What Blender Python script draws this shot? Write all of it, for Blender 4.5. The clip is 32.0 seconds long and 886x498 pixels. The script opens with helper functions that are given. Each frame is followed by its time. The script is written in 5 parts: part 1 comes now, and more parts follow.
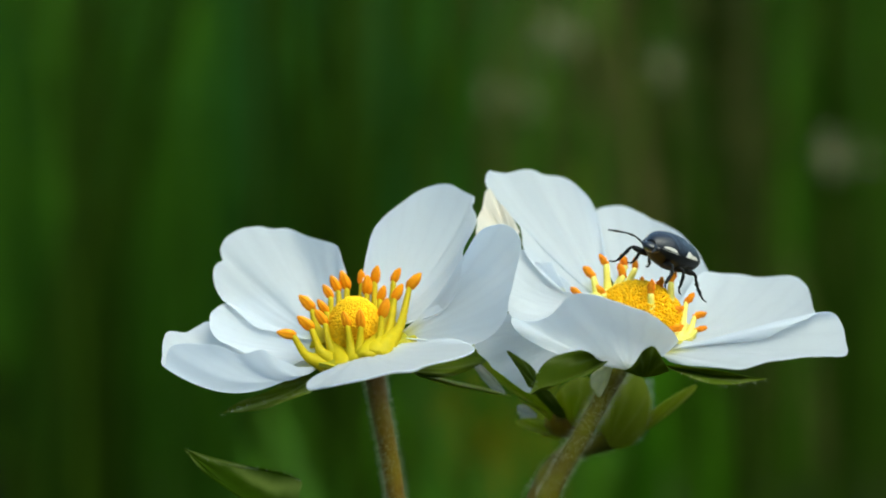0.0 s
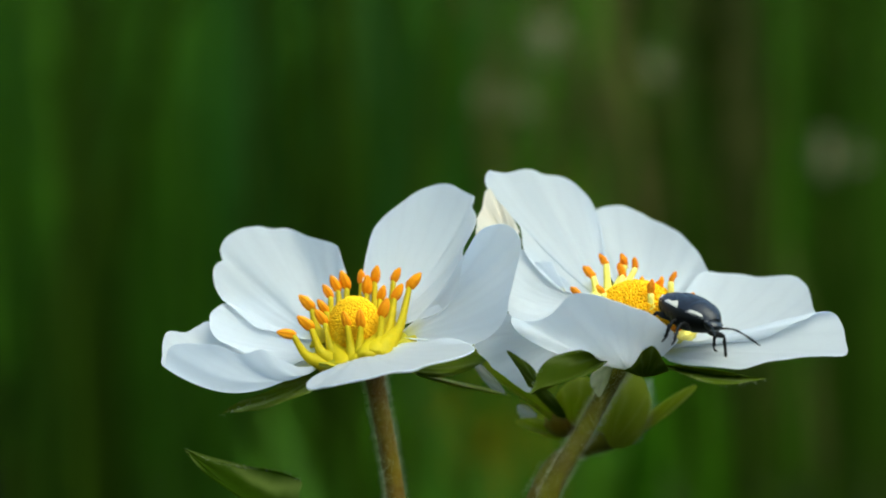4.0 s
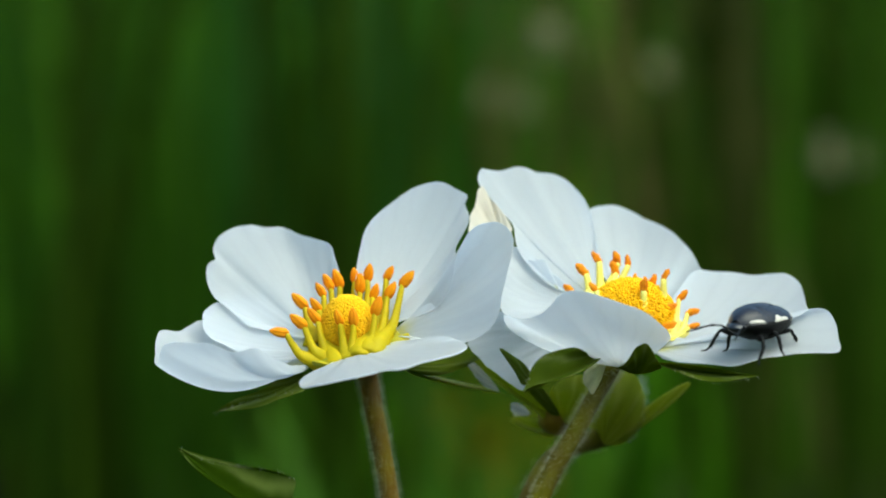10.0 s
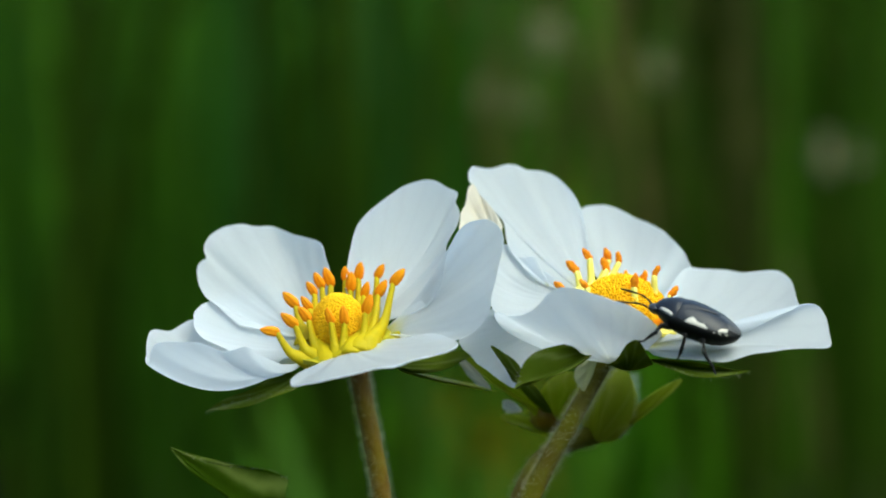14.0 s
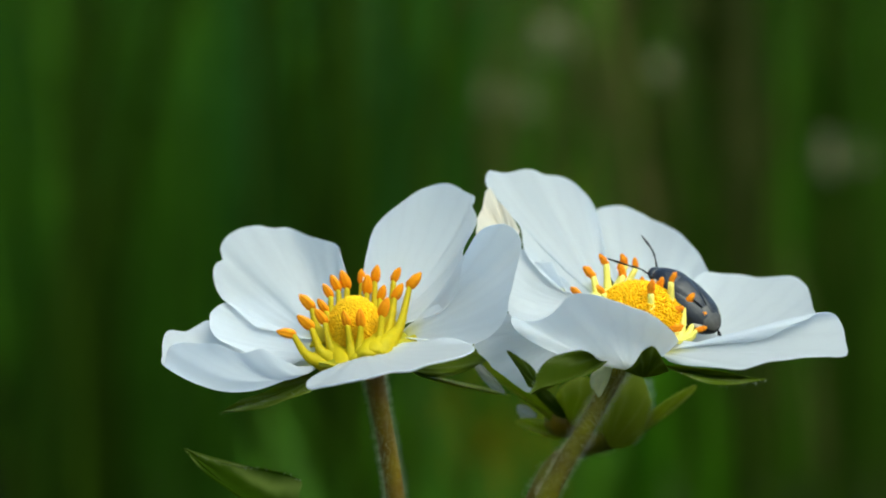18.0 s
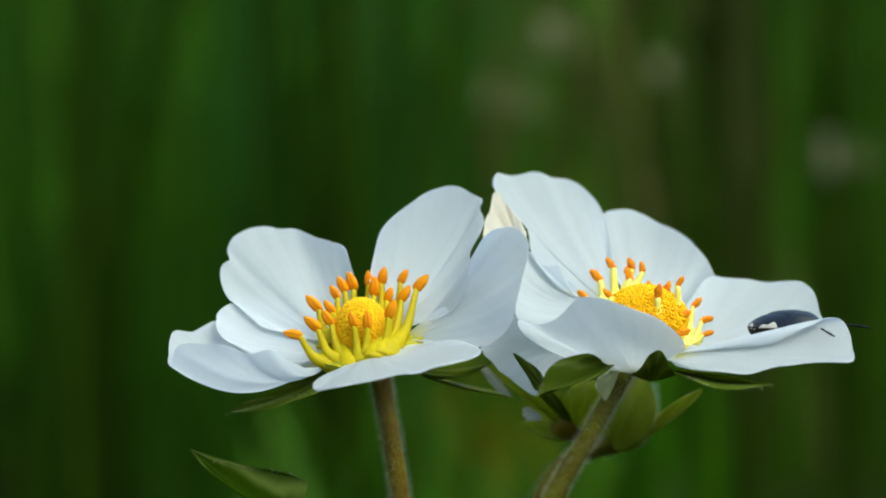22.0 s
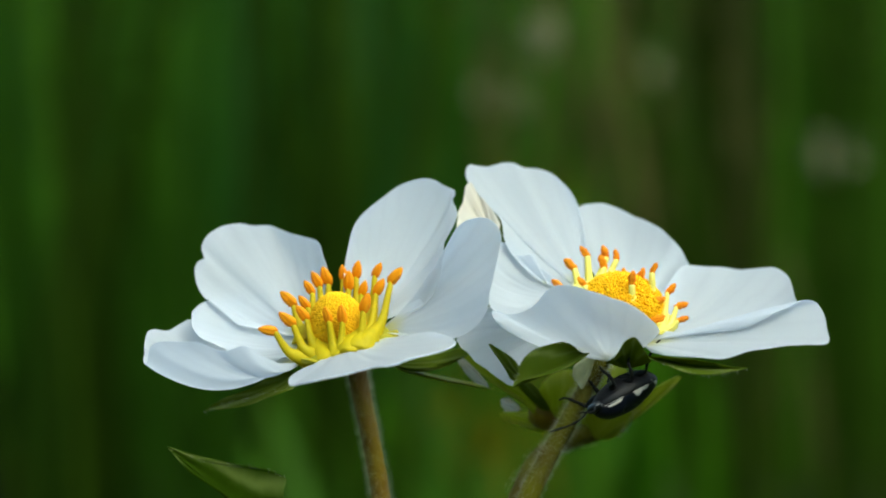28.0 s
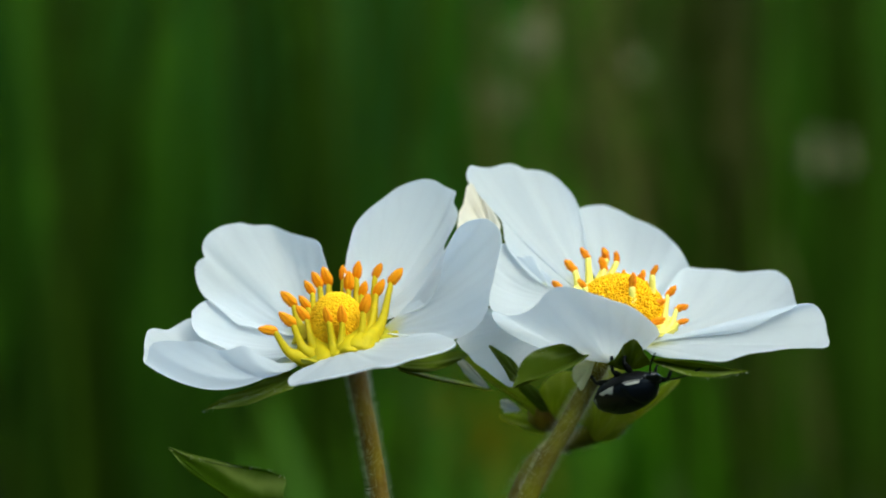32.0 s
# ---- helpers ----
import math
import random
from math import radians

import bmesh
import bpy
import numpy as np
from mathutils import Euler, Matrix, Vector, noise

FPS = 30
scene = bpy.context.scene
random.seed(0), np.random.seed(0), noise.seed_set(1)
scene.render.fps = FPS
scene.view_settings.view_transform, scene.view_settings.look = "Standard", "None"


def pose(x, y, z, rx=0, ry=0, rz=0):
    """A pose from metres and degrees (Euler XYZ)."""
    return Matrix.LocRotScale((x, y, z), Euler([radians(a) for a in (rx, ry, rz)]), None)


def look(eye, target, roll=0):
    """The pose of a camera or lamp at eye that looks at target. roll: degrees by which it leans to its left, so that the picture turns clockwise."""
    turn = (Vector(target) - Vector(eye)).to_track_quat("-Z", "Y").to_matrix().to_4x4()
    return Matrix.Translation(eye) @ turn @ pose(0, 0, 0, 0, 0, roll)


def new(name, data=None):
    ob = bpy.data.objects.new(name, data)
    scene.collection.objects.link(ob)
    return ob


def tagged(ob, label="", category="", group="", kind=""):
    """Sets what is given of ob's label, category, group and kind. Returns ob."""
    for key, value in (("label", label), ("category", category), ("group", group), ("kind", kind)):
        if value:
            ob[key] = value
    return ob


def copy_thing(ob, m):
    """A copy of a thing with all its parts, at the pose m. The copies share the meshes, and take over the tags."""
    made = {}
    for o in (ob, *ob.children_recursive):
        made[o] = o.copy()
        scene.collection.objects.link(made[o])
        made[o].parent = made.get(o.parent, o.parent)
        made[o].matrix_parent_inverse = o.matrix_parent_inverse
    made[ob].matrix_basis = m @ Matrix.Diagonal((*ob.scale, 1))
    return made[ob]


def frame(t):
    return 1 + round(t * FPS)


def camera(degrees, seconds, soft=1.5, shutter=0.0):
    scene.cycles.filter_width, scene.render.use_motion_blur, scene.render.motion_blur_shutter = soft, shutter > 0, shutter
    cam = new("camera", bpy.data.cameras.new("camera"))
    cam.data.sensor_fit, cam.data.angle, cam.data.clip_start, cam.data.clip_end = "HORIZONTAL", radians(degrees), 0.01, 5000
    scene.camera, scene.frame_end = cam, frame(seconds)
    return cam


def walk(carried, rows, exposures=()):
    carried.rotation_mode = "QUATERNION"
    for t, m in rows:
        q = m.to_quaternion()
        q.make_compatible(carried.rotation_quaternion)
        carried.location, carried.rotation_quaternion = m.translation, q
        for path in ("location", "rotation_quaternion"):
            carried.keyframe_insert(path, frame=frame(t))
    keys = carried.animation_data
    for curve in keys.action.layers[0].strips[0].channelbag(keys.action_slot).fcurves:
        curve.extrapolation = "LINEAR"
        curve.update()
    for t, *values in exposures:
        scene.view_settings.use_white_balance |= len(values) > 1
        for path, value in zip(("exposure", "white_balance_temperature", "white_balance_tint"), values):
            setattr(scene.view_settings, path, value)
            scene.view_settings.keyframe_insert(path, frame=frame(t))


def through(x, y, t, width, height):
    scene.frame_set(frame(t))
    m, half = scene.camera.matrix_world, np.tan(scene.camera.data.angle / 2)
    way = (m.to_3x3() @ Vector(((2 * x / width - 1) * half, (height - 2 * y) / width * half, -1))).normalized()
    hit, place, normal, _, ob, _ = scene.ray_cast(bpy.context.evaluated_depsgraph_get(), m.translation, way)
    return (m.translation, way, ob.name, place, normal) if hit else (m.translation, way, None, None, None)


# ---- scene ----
import collections
from mathutils import Quaternion

# The camera stands on a small tripod, level, about a hand's length from the flowers.
MM = 0.001
cam = camera(18.0, 32.0, soft=1.9)
cam.data.dof.use_dof = True
cam.data.dof.focus_distance = 0.213
cam.data.dof.aperture_fstop = 27.0
walk(cam, [(0.0, pose(0, -0.215, 0.115, 90, 0, 0)), (32.0, pose(0, -0.215, 0.115, 90, 0, 0))],
     exposures=[(0.0, 1.08, 6340, -11), (13.0, 1.08, 6340, -11), (19.0, 1.01, 6340, -11), (25.0, 1.01, 6340, -11), (32.0, 1.04, 6340, -11)])

# ---- light: bright overcast day, the brightest sky high up, behind the camera ----
SUN_UP, SUN_TURN = 56, 138
world = bpy.data.worlds.new("sky")
scene.world = world
world.use_nodes = True
wn = world.node_tree.nodes
sky = wn.new("ShaderNodeTexSky")
sky.sky_type, sky.sun_disc = "NISHITA", False
sky.sun_elevation, sky.sun_rotation = radians(SUN_UP), radians(SUN_TURN)
sky.dust_density, sky.air_density, sky.ozone_density = 3.0, 1.0, 1.0
wn["Background"].inputs["Strength"].default_value = 0.15
world.node_tree.links.new(sky.outputs[0], wn["Background"].inputs["Color"])
lamp = bpy.data.lights.new("sun", "SUN")
lamp.energy, lamp.angle, lamp.color = 1.0, radians(60), (1.0, 0.97, 0.92)
sun = new("sun", lamp)
sun.matrix_world = look((math.sin(radians(SUN_TURN)) * math.cos(radians(SUN_UP)), math.cos(radians(SUN_TURN)) * math.cos(radians(SUN_UP)),
                        math.sin(radians(SUN_UP))), (0, 0, 0))


# ---- materials ----
def mat(name, colour, rough=0.6, vary=0.25, scale=900.0, bump=0.1, fine=6.0, clear=0.0, island=0.0, spec=0.5,
        second=None, through=None, share=0.4):
    """Two scales of colour variation and fine relief; scale is in cycles a metre."""
    m = bpy.data.materials.new(name)
    m.use_nodes = True
    n, link = m.node_tree.nodes, m.node_tree.links.new
    b = n["Principled BSDF"]
    co = n.new("ShaderNodeTexCoord")
    big, small = n.new("ShaderNodeTexNoise"), n.new("ShaderNodeTexNoise")
    for tex, f in ((big, scale), (small, scale * fine)):
        tex.inputs["Scale"].default_value, tex.inputs["Detail"].default_value = f, 4
        link(co.outputs["Object"], tex.inputs["Vector"])
    ramp = n.new("ShaderNodeMapRange")
    ramp.inputs["From Min"].default_value, ramp.inputs["From Max"].default_value = 0.3, 0.7
    link(big.outputs["Fac"], ramp.inputs["Value"])
    mix = n.new("ShaderNodeMix")
    mix.data_type = "RGBA"
    dark = second or tuple(c * (1 - vary) for c in colour)
    mix.inputs["A"].default_value, mix.inputs["B"].default_value = (*dark, 1), (*colour, 1)
    link(ramp.outputs[0], mix.inputs["Factor"])
    hsv = n.new("ShaderNodeHueSaturation")
    link(mix.outputs["Result"], hsv.inputs["Color"])
    grain = n.new("ShaderNodeMapRange")
    grain.inputs["To Min"].default_value, grain.inputs["To Max"].default_value = 1 - vary * 0.6, 1 + vary * 0.6
    link(small.outputs["Fac"], grain.inputs["Value"])
    value = grain.outputs[0]
    if island:
        geo, isl, mul = n.new("ShaderNodeNewGeometry"), n.new("ShaderNodeMapRange"), n.new("ShaderNodeMath")
        isl.inputs["To Min"].default_value, isl.inputs["To Max"].default_value = 1 - island, 1 + island
        link(geo.outputs["Random Per Island"], isl.inputs["Value"])
        mul.operation = "MULTIPLY"
        link(isl.outputs[0], mul.inputs[0])
        link(value, mul.inputs[1])
        value = mul.outputs[0]
    link(value, hsv.inputs["Value"])
    link(hsv.outputs[0], b.inputs["Base Color"])
    rr = n.new("ShaderNodeMapRange")
    rr.inputs["To Min"].default_value, rr.inputs["To Max"].default_value = rough - 0.08, min(1, rough + 0.08)
    link(small.outputs["Fac"], rr.inputs["Value"])
    link(rr.outputs[0], b.inputs["Roughness"])
    b.inputs["Specular IOR Level"].default_value = spec
    b.inputs["Coat Weight"].default_value, b.inputs["Coat Roughness"].default_value = clear, 0.12
    if through:
        tr, ms = n.new("ShaderNodeBsdfTranslucent"), n.new("ShaderNodeMixShader")
        tr.inputs["Color"].default_value = (*through, 1)
        ms.inputs[0].default_value = share
        link(b.outputs[0], ms.inputs[1])
        link(tr.outputs[0], ms.inputs[2])
        link(ms.outputs[0], n["Material Output"].inputs["Surface"])
    if bump:
        bu = n.new("ShaderNodeBump")
        bu.inputs["Strength"].default_value, bu.inputs["Distance"].default_value = bump, 0.15 / scale
        link(small.outputs["Fac"], bu.inputs["Height"])
        link(bu.outputs[0], b.inputs["Normal"])
    return m


def leafy(name, colour, second, through, rough=0.5, vein=0.5, bands=9.0, vein_colour=None, share=0.3, depth=0.00005, base_tint=None,
          spec=0.4, vary=0.12):
    """A thin petal or leaf: light passes through it, veins fan out along its length (its UV runs across and along)."""
    m = mat(name, colour, rough, vary=vary, scale=350, bump=0.0, second=second, spec=spec)
    n, link = m.node_tree.nodes, m.node_tree.links.new
    b, out = n["Principled BSDF"], n["Material Output"]
    uv = n.new("ShaderNodeUVMap")
    wave = n.new("ShaderNodeTexWave")
    wave.inputs["Scale"].default_value, wave.inputs["Distortion"].default_value = bands / 6.28, 2.2
    wave.inputs["Detail"].default_value, wave.inputs["Detail Scale"].default_value = 3, 2.0
    link(uv.outputs[0], wave.inputs["Vector"])
    bu = n.new("ShaderNodeBump")
    bu.inputs["Strength"].default_value, bu.inputs["Distance"].default_value = vein, depth
    link(wave.outputs["Fac"], bu.inputs["Height"])
    link(bu.outputs[0], b.inputs["Normal"])
    col = n["Hue/Saturation/Value"].outputs[0]
    if vein_colour:
        power, mx = n.new("ShaderNodeMath"), n.new("ShaderNodeMix")
        power.operation = "POWER"
        power.inputs[1].default_value = 5
        link(wave.outputs["Fac"], power.inputs[0])
        mx.data_type = "RGBA"
        mx.inputs["B"].default_value = (*vein_colour, 1)
        link(power.outputs[0], mx.inputs["Factor"])
        link(col, mx.inputs["A"])
        col = mx.outputs["Result"]
    if base_tint:
        sep, mr, mx = n.new("ShaderNodeSeparateXYZ"), n.new("ShaderNodeMapRange"), n.new("ShaderNodeMix")
        link(uv.outputs[0], sep.inputs[0])
        mr.inputs["From Min"].default_value, mr.inputs["From Max"].default_value = 0.2, 0.03
        link(sep.outputs["Y"], mr.inputs["Value"])
        mx.data_type = "RGBA"
        mx.inputs["B"].default_value = (*base_tint, 1)
        link(mr.outputs[0], mx.inputs["Factor"])
        link(col, mx.inputs["A"])
        col = mx.outputs["Result"]
    link(col, b.inputs["Base Color"])
    tr, ms = n.new("ShaderNodeBsdfTranslucent"), n.new("ShaderNodeMixShader")
    tr.inputs["Color"].default_value = (*through, 1)
    link(bu.outputs[0], tr.inputs["Normal"])
    ms.inputs[0].default_value = share
    link(b.outputs[0], ms.inputs[1])
    link(tr.outputs[0], ms.inputs[2])
    link(ms.outputs[0], out.inputs["Surface"])
    return m


WHITE = leafy("white_petal", (0.885, 0.897, 0.917), (0.845, 0.863, 0.892), (0.89, 0.912, 0.942), rough=0.6, vein=0.16, bands=32, vein_colour=(0.8, 0.81, 0.84),
              share=0.72, base_tint=(0.75, 0.7, 0.12), spec=0.3, vary=0.06)
CREAM = leafy("withered_petal", (0.87, 0.84, 0.77), (0.8, 0.71, 0.58), (0.87, 0.83, 0.74), vein=0.4, vary=0.12, share=0.55)
SEPAL = leafy("green_sepal", (0.095, 0.135, 0.010), (0.055, 0.09, 0.007), (0.26, 0.32, 0.014), rough=0.6, vein=0.4, bands=9,
              vein_colour=(0.17, 0.21, 0.05), share=0.42, vary=0.35, spec=0.02)
CALYX = leafy("calyx_base_skin", (0.82, 0.8, 0.55), (0.62, 0.62, 0.36), (0.8, 0.78, 0.5), rough=0.7, vein=0.5, bands=14, share=0.3, vary=0.3, spec=0.1)
LEAF = leafy("strawberry_leaf", (0.052, 0.098, 0.005), (0.032, 0.066, 0.003), (0.14, 0.22, 0.008), rough=0.85, vein=0.9, bands=7, depth=0.00012,
             vein_colour=(0.2, 0.26, 0.05), share=0.42, vary=0.4, spec=0.0)
BUDGREEN = leafy("bud_green", (0.42, 0.44, 0.04), (0.24, 0.29, 0.022), (0.6, 0.64, 0.05), vein=0.6, bands=8, vein_colour=(0.5, 0.5, 0.1), share=0.55, vary=0.2)
STEM = mat("stem_skin", (0.29, 0.2, 0.012), 0.42, 0.3, 400, 0.3, second=(0.19, 0.09, 0.008), spec=0.35)
STEM_GREEN = mat("stem_skin_green", (0.2, 0.19, 0.013), 0.6, 0.3, 400, 0.4, second=(0.15, 0.11, 0.018), spec=0.1)
HAIR = mat("white_hair", (0.62, 0.57, 0.38), 0.5, 0.1, 2000, 0.0, through=(0.95, 0.92, 0.72), share=0.5)
ANTHER = mat("orange_anther", (0.88, 0.34, 0.004), 0.6, 0.15, 2200, 0.3, second=(0.85, 0.26, 0.004), spec=0.2)
ANTHER_OLD = mat("dry_anther", (0.97, 0.36, 0.01), 0.6, 0.25, 2600, 0.6, second=(0.8, 0.2, 0.006), spec=0.2)
FILAMENT = mat("yellow_filament", (0.66, 0.5, 0.008), 0.55, 0.2, 900, 0.15, second=(0.52, 0.42, 0.01), spec=0.2, through=(0.7, 0.55, 0.01), share=0.25)
NECTAR = mat("green_yellow_flesh", (0.46, 0.38, 0.012), 0.5, 0.25, 700, 0.3, second=(0.3, 0.29, 0.014), spec=0.25)
FILAMENT_PALE = mat("pale_filament", (0.9, 0.79, 0.15), 0.45, 0.2, 900, 0.15)
PISTIL = mat("yellow_pistils", (0.86, 0.54, 0.008), 0.7, 0.12, 1500, 0.1, island=0.12, second=(0.82, 0.46, 0.008), spec=0.2)
PISTIL_DEEP = mat("orange_pistils", (0.96, 0.55, 0.008), 0.7, 0.12, 1500, 0.15, island=0.12, spec=0.2)
SHELL = mat("black_shell", (0.006, 0.007, 0.012), 0.3, 0.4, 3000, 0.25, fine=8, clear=0.35)
BLUEBLACK = mat("blue_black_wing", (0.005, 0.007, 0.017), 0.36, 0.35, 3500, 0.45, fine=9, clear=0.15, spec=0.4)
BELLY = mat("black_belly", (0.005, 0.005, 0.006), 0.55, 0.3, 3000, 0.25, spec=0.25)
MARK = mat("ivory_marking", (0.66, 0.62, 0.55), 0.45, 0.15, 2500, 0.2)
MEMBRANE = mat("smoky_membrane", (0.07, 0.064, 0.06), 0.35, 0.4, 2500, 0.2)
LEGMAT = mat("black_leg", (0.005, 0.005, 0.005), 0.5, 0.3, 3000, 0.2, spec=0.2)
GRASS = mat("grass_blade", (0.056, 0.14, 0.008), 0.5, 0.3, 25, 0.0, island=0.55, second=(0.033, 0.08, 0.006), spec=0.06, through=(0.11, 0.23, 0.012))
# darker copy of the grass: shade in the meadow is put into its colour
GRASS_SHADE = mat("shaded_blade", (0.034, 0.066, 0.004), 0.5, 0.3, 25, 0.0, island=0.5, second=(0.022, 0.044, 0.003), spec=0.05, through=(0.055, 0.10, 0.006))
GRASS_BLUE = mat("bluish_blade", (0.036, 0.11, 0.015), 0.5, 0.3, 25, 0.0, island=0.45, second=(0.026, 0.078, 0.011), spec=0.08, through=(0.062, 0.19, 0.022))
GRASS_BRIGHT = mat("fresh_blade", (0.085, 0.21, 0.008), 0.5, 0.2, 25, 0.0, island=0.25, spec=0.06, through=(0.16, 0.37, 0.015))
GRASS_DRY = mat("dry_blade", (0.15, 0.14, 0.04), 0.6, 0.3, 25, 0.0, island=0.35, second=(0.09, 0.10, 0.025), spec=0.06, through=(0.17, 0.17, 0.045))
YELLOWING = mat("yellowing_blade", (0.26, 0.24, 0.012), 0.6, 0.3, 25, 0.0, island=0.2, spec=0.06, through=(0.3, 0.27, 0.015))
HEAD = mat("pale_seed_head", (0.34, 0.31, 0.17), 0.7, 0.3, 60, 0.0, island=0.2)
SOIL = mat("meadow_soil", (0.02, 0.027, 0.008), 0.95, 0.4, 6, 0.3, second=(0.014, 0.016, 0.007), spec=0.05)
WOODS = mat("far_foliage", (0.035, 0.06, 0.018), 0.8, 0.4, 0.4, 0.0, island=0.3)


# ---- mesh helpers; lengths are in millimetres until they become a mesh ----
def solid(name, verts, faces, material, parent=None, label="", origin=(0, 0, 0), uv=None, smooth=True, thick=0.0):
    me = bpy.data.meshes.new(name)
    v = (np.asarray(verts, float) - np.asarray(origin, float)) * MM
    me.from_pydata(v.tolist(), [], faces.tolist() if isinstance(faces, np.ndarray) else [list(map(int, f)) for f in faces])
    if uv is not None:
        layer = me.uv_layers.new(name="UVMap")
        idx = np.empty(len(me.loops), int)
        me.loops.foreach_get("vertex_index", idx)
        layer.data.foreach_set("uv", np.asarray(uv, float)[idx].ravel())
    me.materials.append(material)
    if smooth:
        me.polygons.foreach_set("use_smooth", [True] * len(me.polygons))
    ob = new(name, me)
    if parent:
        ob.parent = parent
    if thick:
        count = collections.Counter(key for q in me.polygons for key in q.edge_keys)
        sharp = me.attributes.new("sharp_edge", "BOOLEAN", "EDGE")
        sharp.data.foreach_set("value", [count[e.key] == 1 for e in me.edges])
        mod = ob.modifiers.new("thickness", "SOLIDIFY")
        mod.thickness, mod.offset = thick * MM, 0
    if label:
        tagged(ob, label)
    return ob


def thing(name, base, label, category, group="", kind=""):
    ob = new(name)
    ob.location = Vector(base) * MM
    ob.empty_display_size = 0.005
    return tagged(ob, label, category, group, kind)


def grid_faces(nu, nv, closed=False):
    cols = nv if closed else nv - 1
    return [(i * nv + j, i * nv + (j + 1) % nv, (i + 1) * nv + (j + 1) % nv, (i + 1) * nv + j)
            for i in range(nu - 1) for j in range(cols)]


def curve(points, n):
    """A smooth run of n points through the given ones."""
    p = [np.asarray(q, float) for q in points]
    if len(p) == 2:
        return [p[0] + (p[1] - p[0]) * i / (n - 1) for i in range(n)]
    p = [2 * p[0] - p[1]] + p + [2 * p[-1] - p[-2]]
    out = []
    for i in range(n):
        s = i / (n - 1) * (len(p) - 3)
        k = min(int(s), len(p) - 4)
        f = s - k
        a, b, c, d = p[k:k + 4]
        out.append(0.5 * (2 * b + (c - a) * f + (2 * a - 5 * b + 4 * c - d) * f * f + (3 * b - a - 3 * c + d) * f ** 3))
    return out


def tube(points, radii, n=16, sides=10, wobble=0.0, flat=1.0, seed=0):
    """Verts and faces of a capped tube through points; radii are spread along it."""
    path = curve(points, n)
    rr = np.interp(np.linspace(0, 1, n), np.linspace(0, 1, len(radii)), radii)
    verts, ref = [], np.array((0.31, 0.9, 0.23))
    for i, p in enumerate(path):
        d = path[min(i + 1, n - 1)] - path[max(i - 1, 0)]
        d = d / (np.linalg.norm(d) + 1e-9)
        a = ref - d * ref.dot(d)
        a /= np.linalg.norm(a) + 1e-9
        b = np.cross(d, a)
        for j in range(sides):
            t = 2 * math.pi * j / sides
            r = rr[i] * (1 + wobble * noise.noise((i * 0.7 + seed, j * 0.9, seed * 1.3)))
            verts.append(p + r * (a * math.cos(t) + b * math.sin(t) * flat))
    faces = grid_faces(n, sides, True)
    verts += [path[0], path[-1]]
    k = n * sides
    faces += [(k, (j + 1) % sides, j) for j in range(sides)]
    faces += [(k + 1, k - sides + j, k - sides + (j + 1) % sides) for j in range(sides)]
    return verts, faces


def sheet(parent, base, foot, rim, bulge=(0, 0, 0), name="petal", material=None, label="", thick=0.03, nu=26, nv=72, ripple=0.25, crease=0.16, fray=0.07,
          curl=0.0, seed=1, spread=0.18):
    """A petal or leaf that fans out from its foot to a rim drawn smoothly through a few corners; bulge is how far its middle sags,
    ripple its soft waves, crease its fan of folds, fray the unevenness of its rim, curl the turn of its rim along the bulge."""
    foot = np.asarray(foot, float)
    edge = np.array(curve(rim, nv))
    gaps = np.linalg.norm(np.diff(edge, axis=0), axis=1)
    at = np.concatenate(((0,), np.cumsum(gaps))) / gaps.sum()
    even = np.linspace(0, 1, nv)
    edge = np.stack([np.interp(even, at, edge[:, k]) for k in range(3)], axis=1)
    way = edge - foot
    far = np.linalg.norm(way, axis=1).max()
    nrm = np.cross(way[nv // 4], way[-nv // 4])
    if np.linalg.norm(nrm) < 1e-6:
        nrm = np.array((0.0, 0.0, 1.0))
    nrm = nrm / np.linalg.norm(nrm)
    sag = np.asarray(bulge, float)
    across = edge[-1] - edge[0]
    verts, uv = [], []
    for i in range(nu):
        r = (i / (nu - 1)) ** 0.8
        for j in range(nv):
            v = even[j]
            p = foot + way[j] * r + across * spread * (v - 0.5) * (1 - r) * min(1.0, 6 * r)
            p = p + sag * (4 * r * (1 - r) * math.sin(math.pi * v) ** 0.5 if 0 < v < 1 else 0.0)
            long = np.linalg.norm(way[j]) / far
            w = ripple * (noise.noise((v * 3.1 + seed * 3.3, r * 1.8, seed)) + 0.4 * noise.noise((v * 8.0, r * 4.0 + seed, 5.5))) * r
            w += crease * (noise.noise((v * 11.0 + seed * 1.7, r * 1.1, seed * 0.7)) + 0.35 * noise.noise((v * 29.0 + seed, r * 1.7, seed * 0.3))) * min(1.0, r * 2.2) * long
            p = p + nrm * w * (0.45 + 0.55 * math.sin(math.pi * min(1.0, r)) + 0.3 * r)
            p = p + way[j] / far * fray * 3 * (noise.noise((v * 9.0 + seed * 2.7, 0.4, 0.9)) + 0.5 * noise.noise((v * 24.0 + seed, 1.4, 0.2))) * r ** 6
            p = p - sag * curl * r ** 5
            verts.append(p)
            uv.append((v, r))
    return solid(name, verts, grid_faces(nu, nv), material or WHITE, parent, label, base, uv, thick=thick)


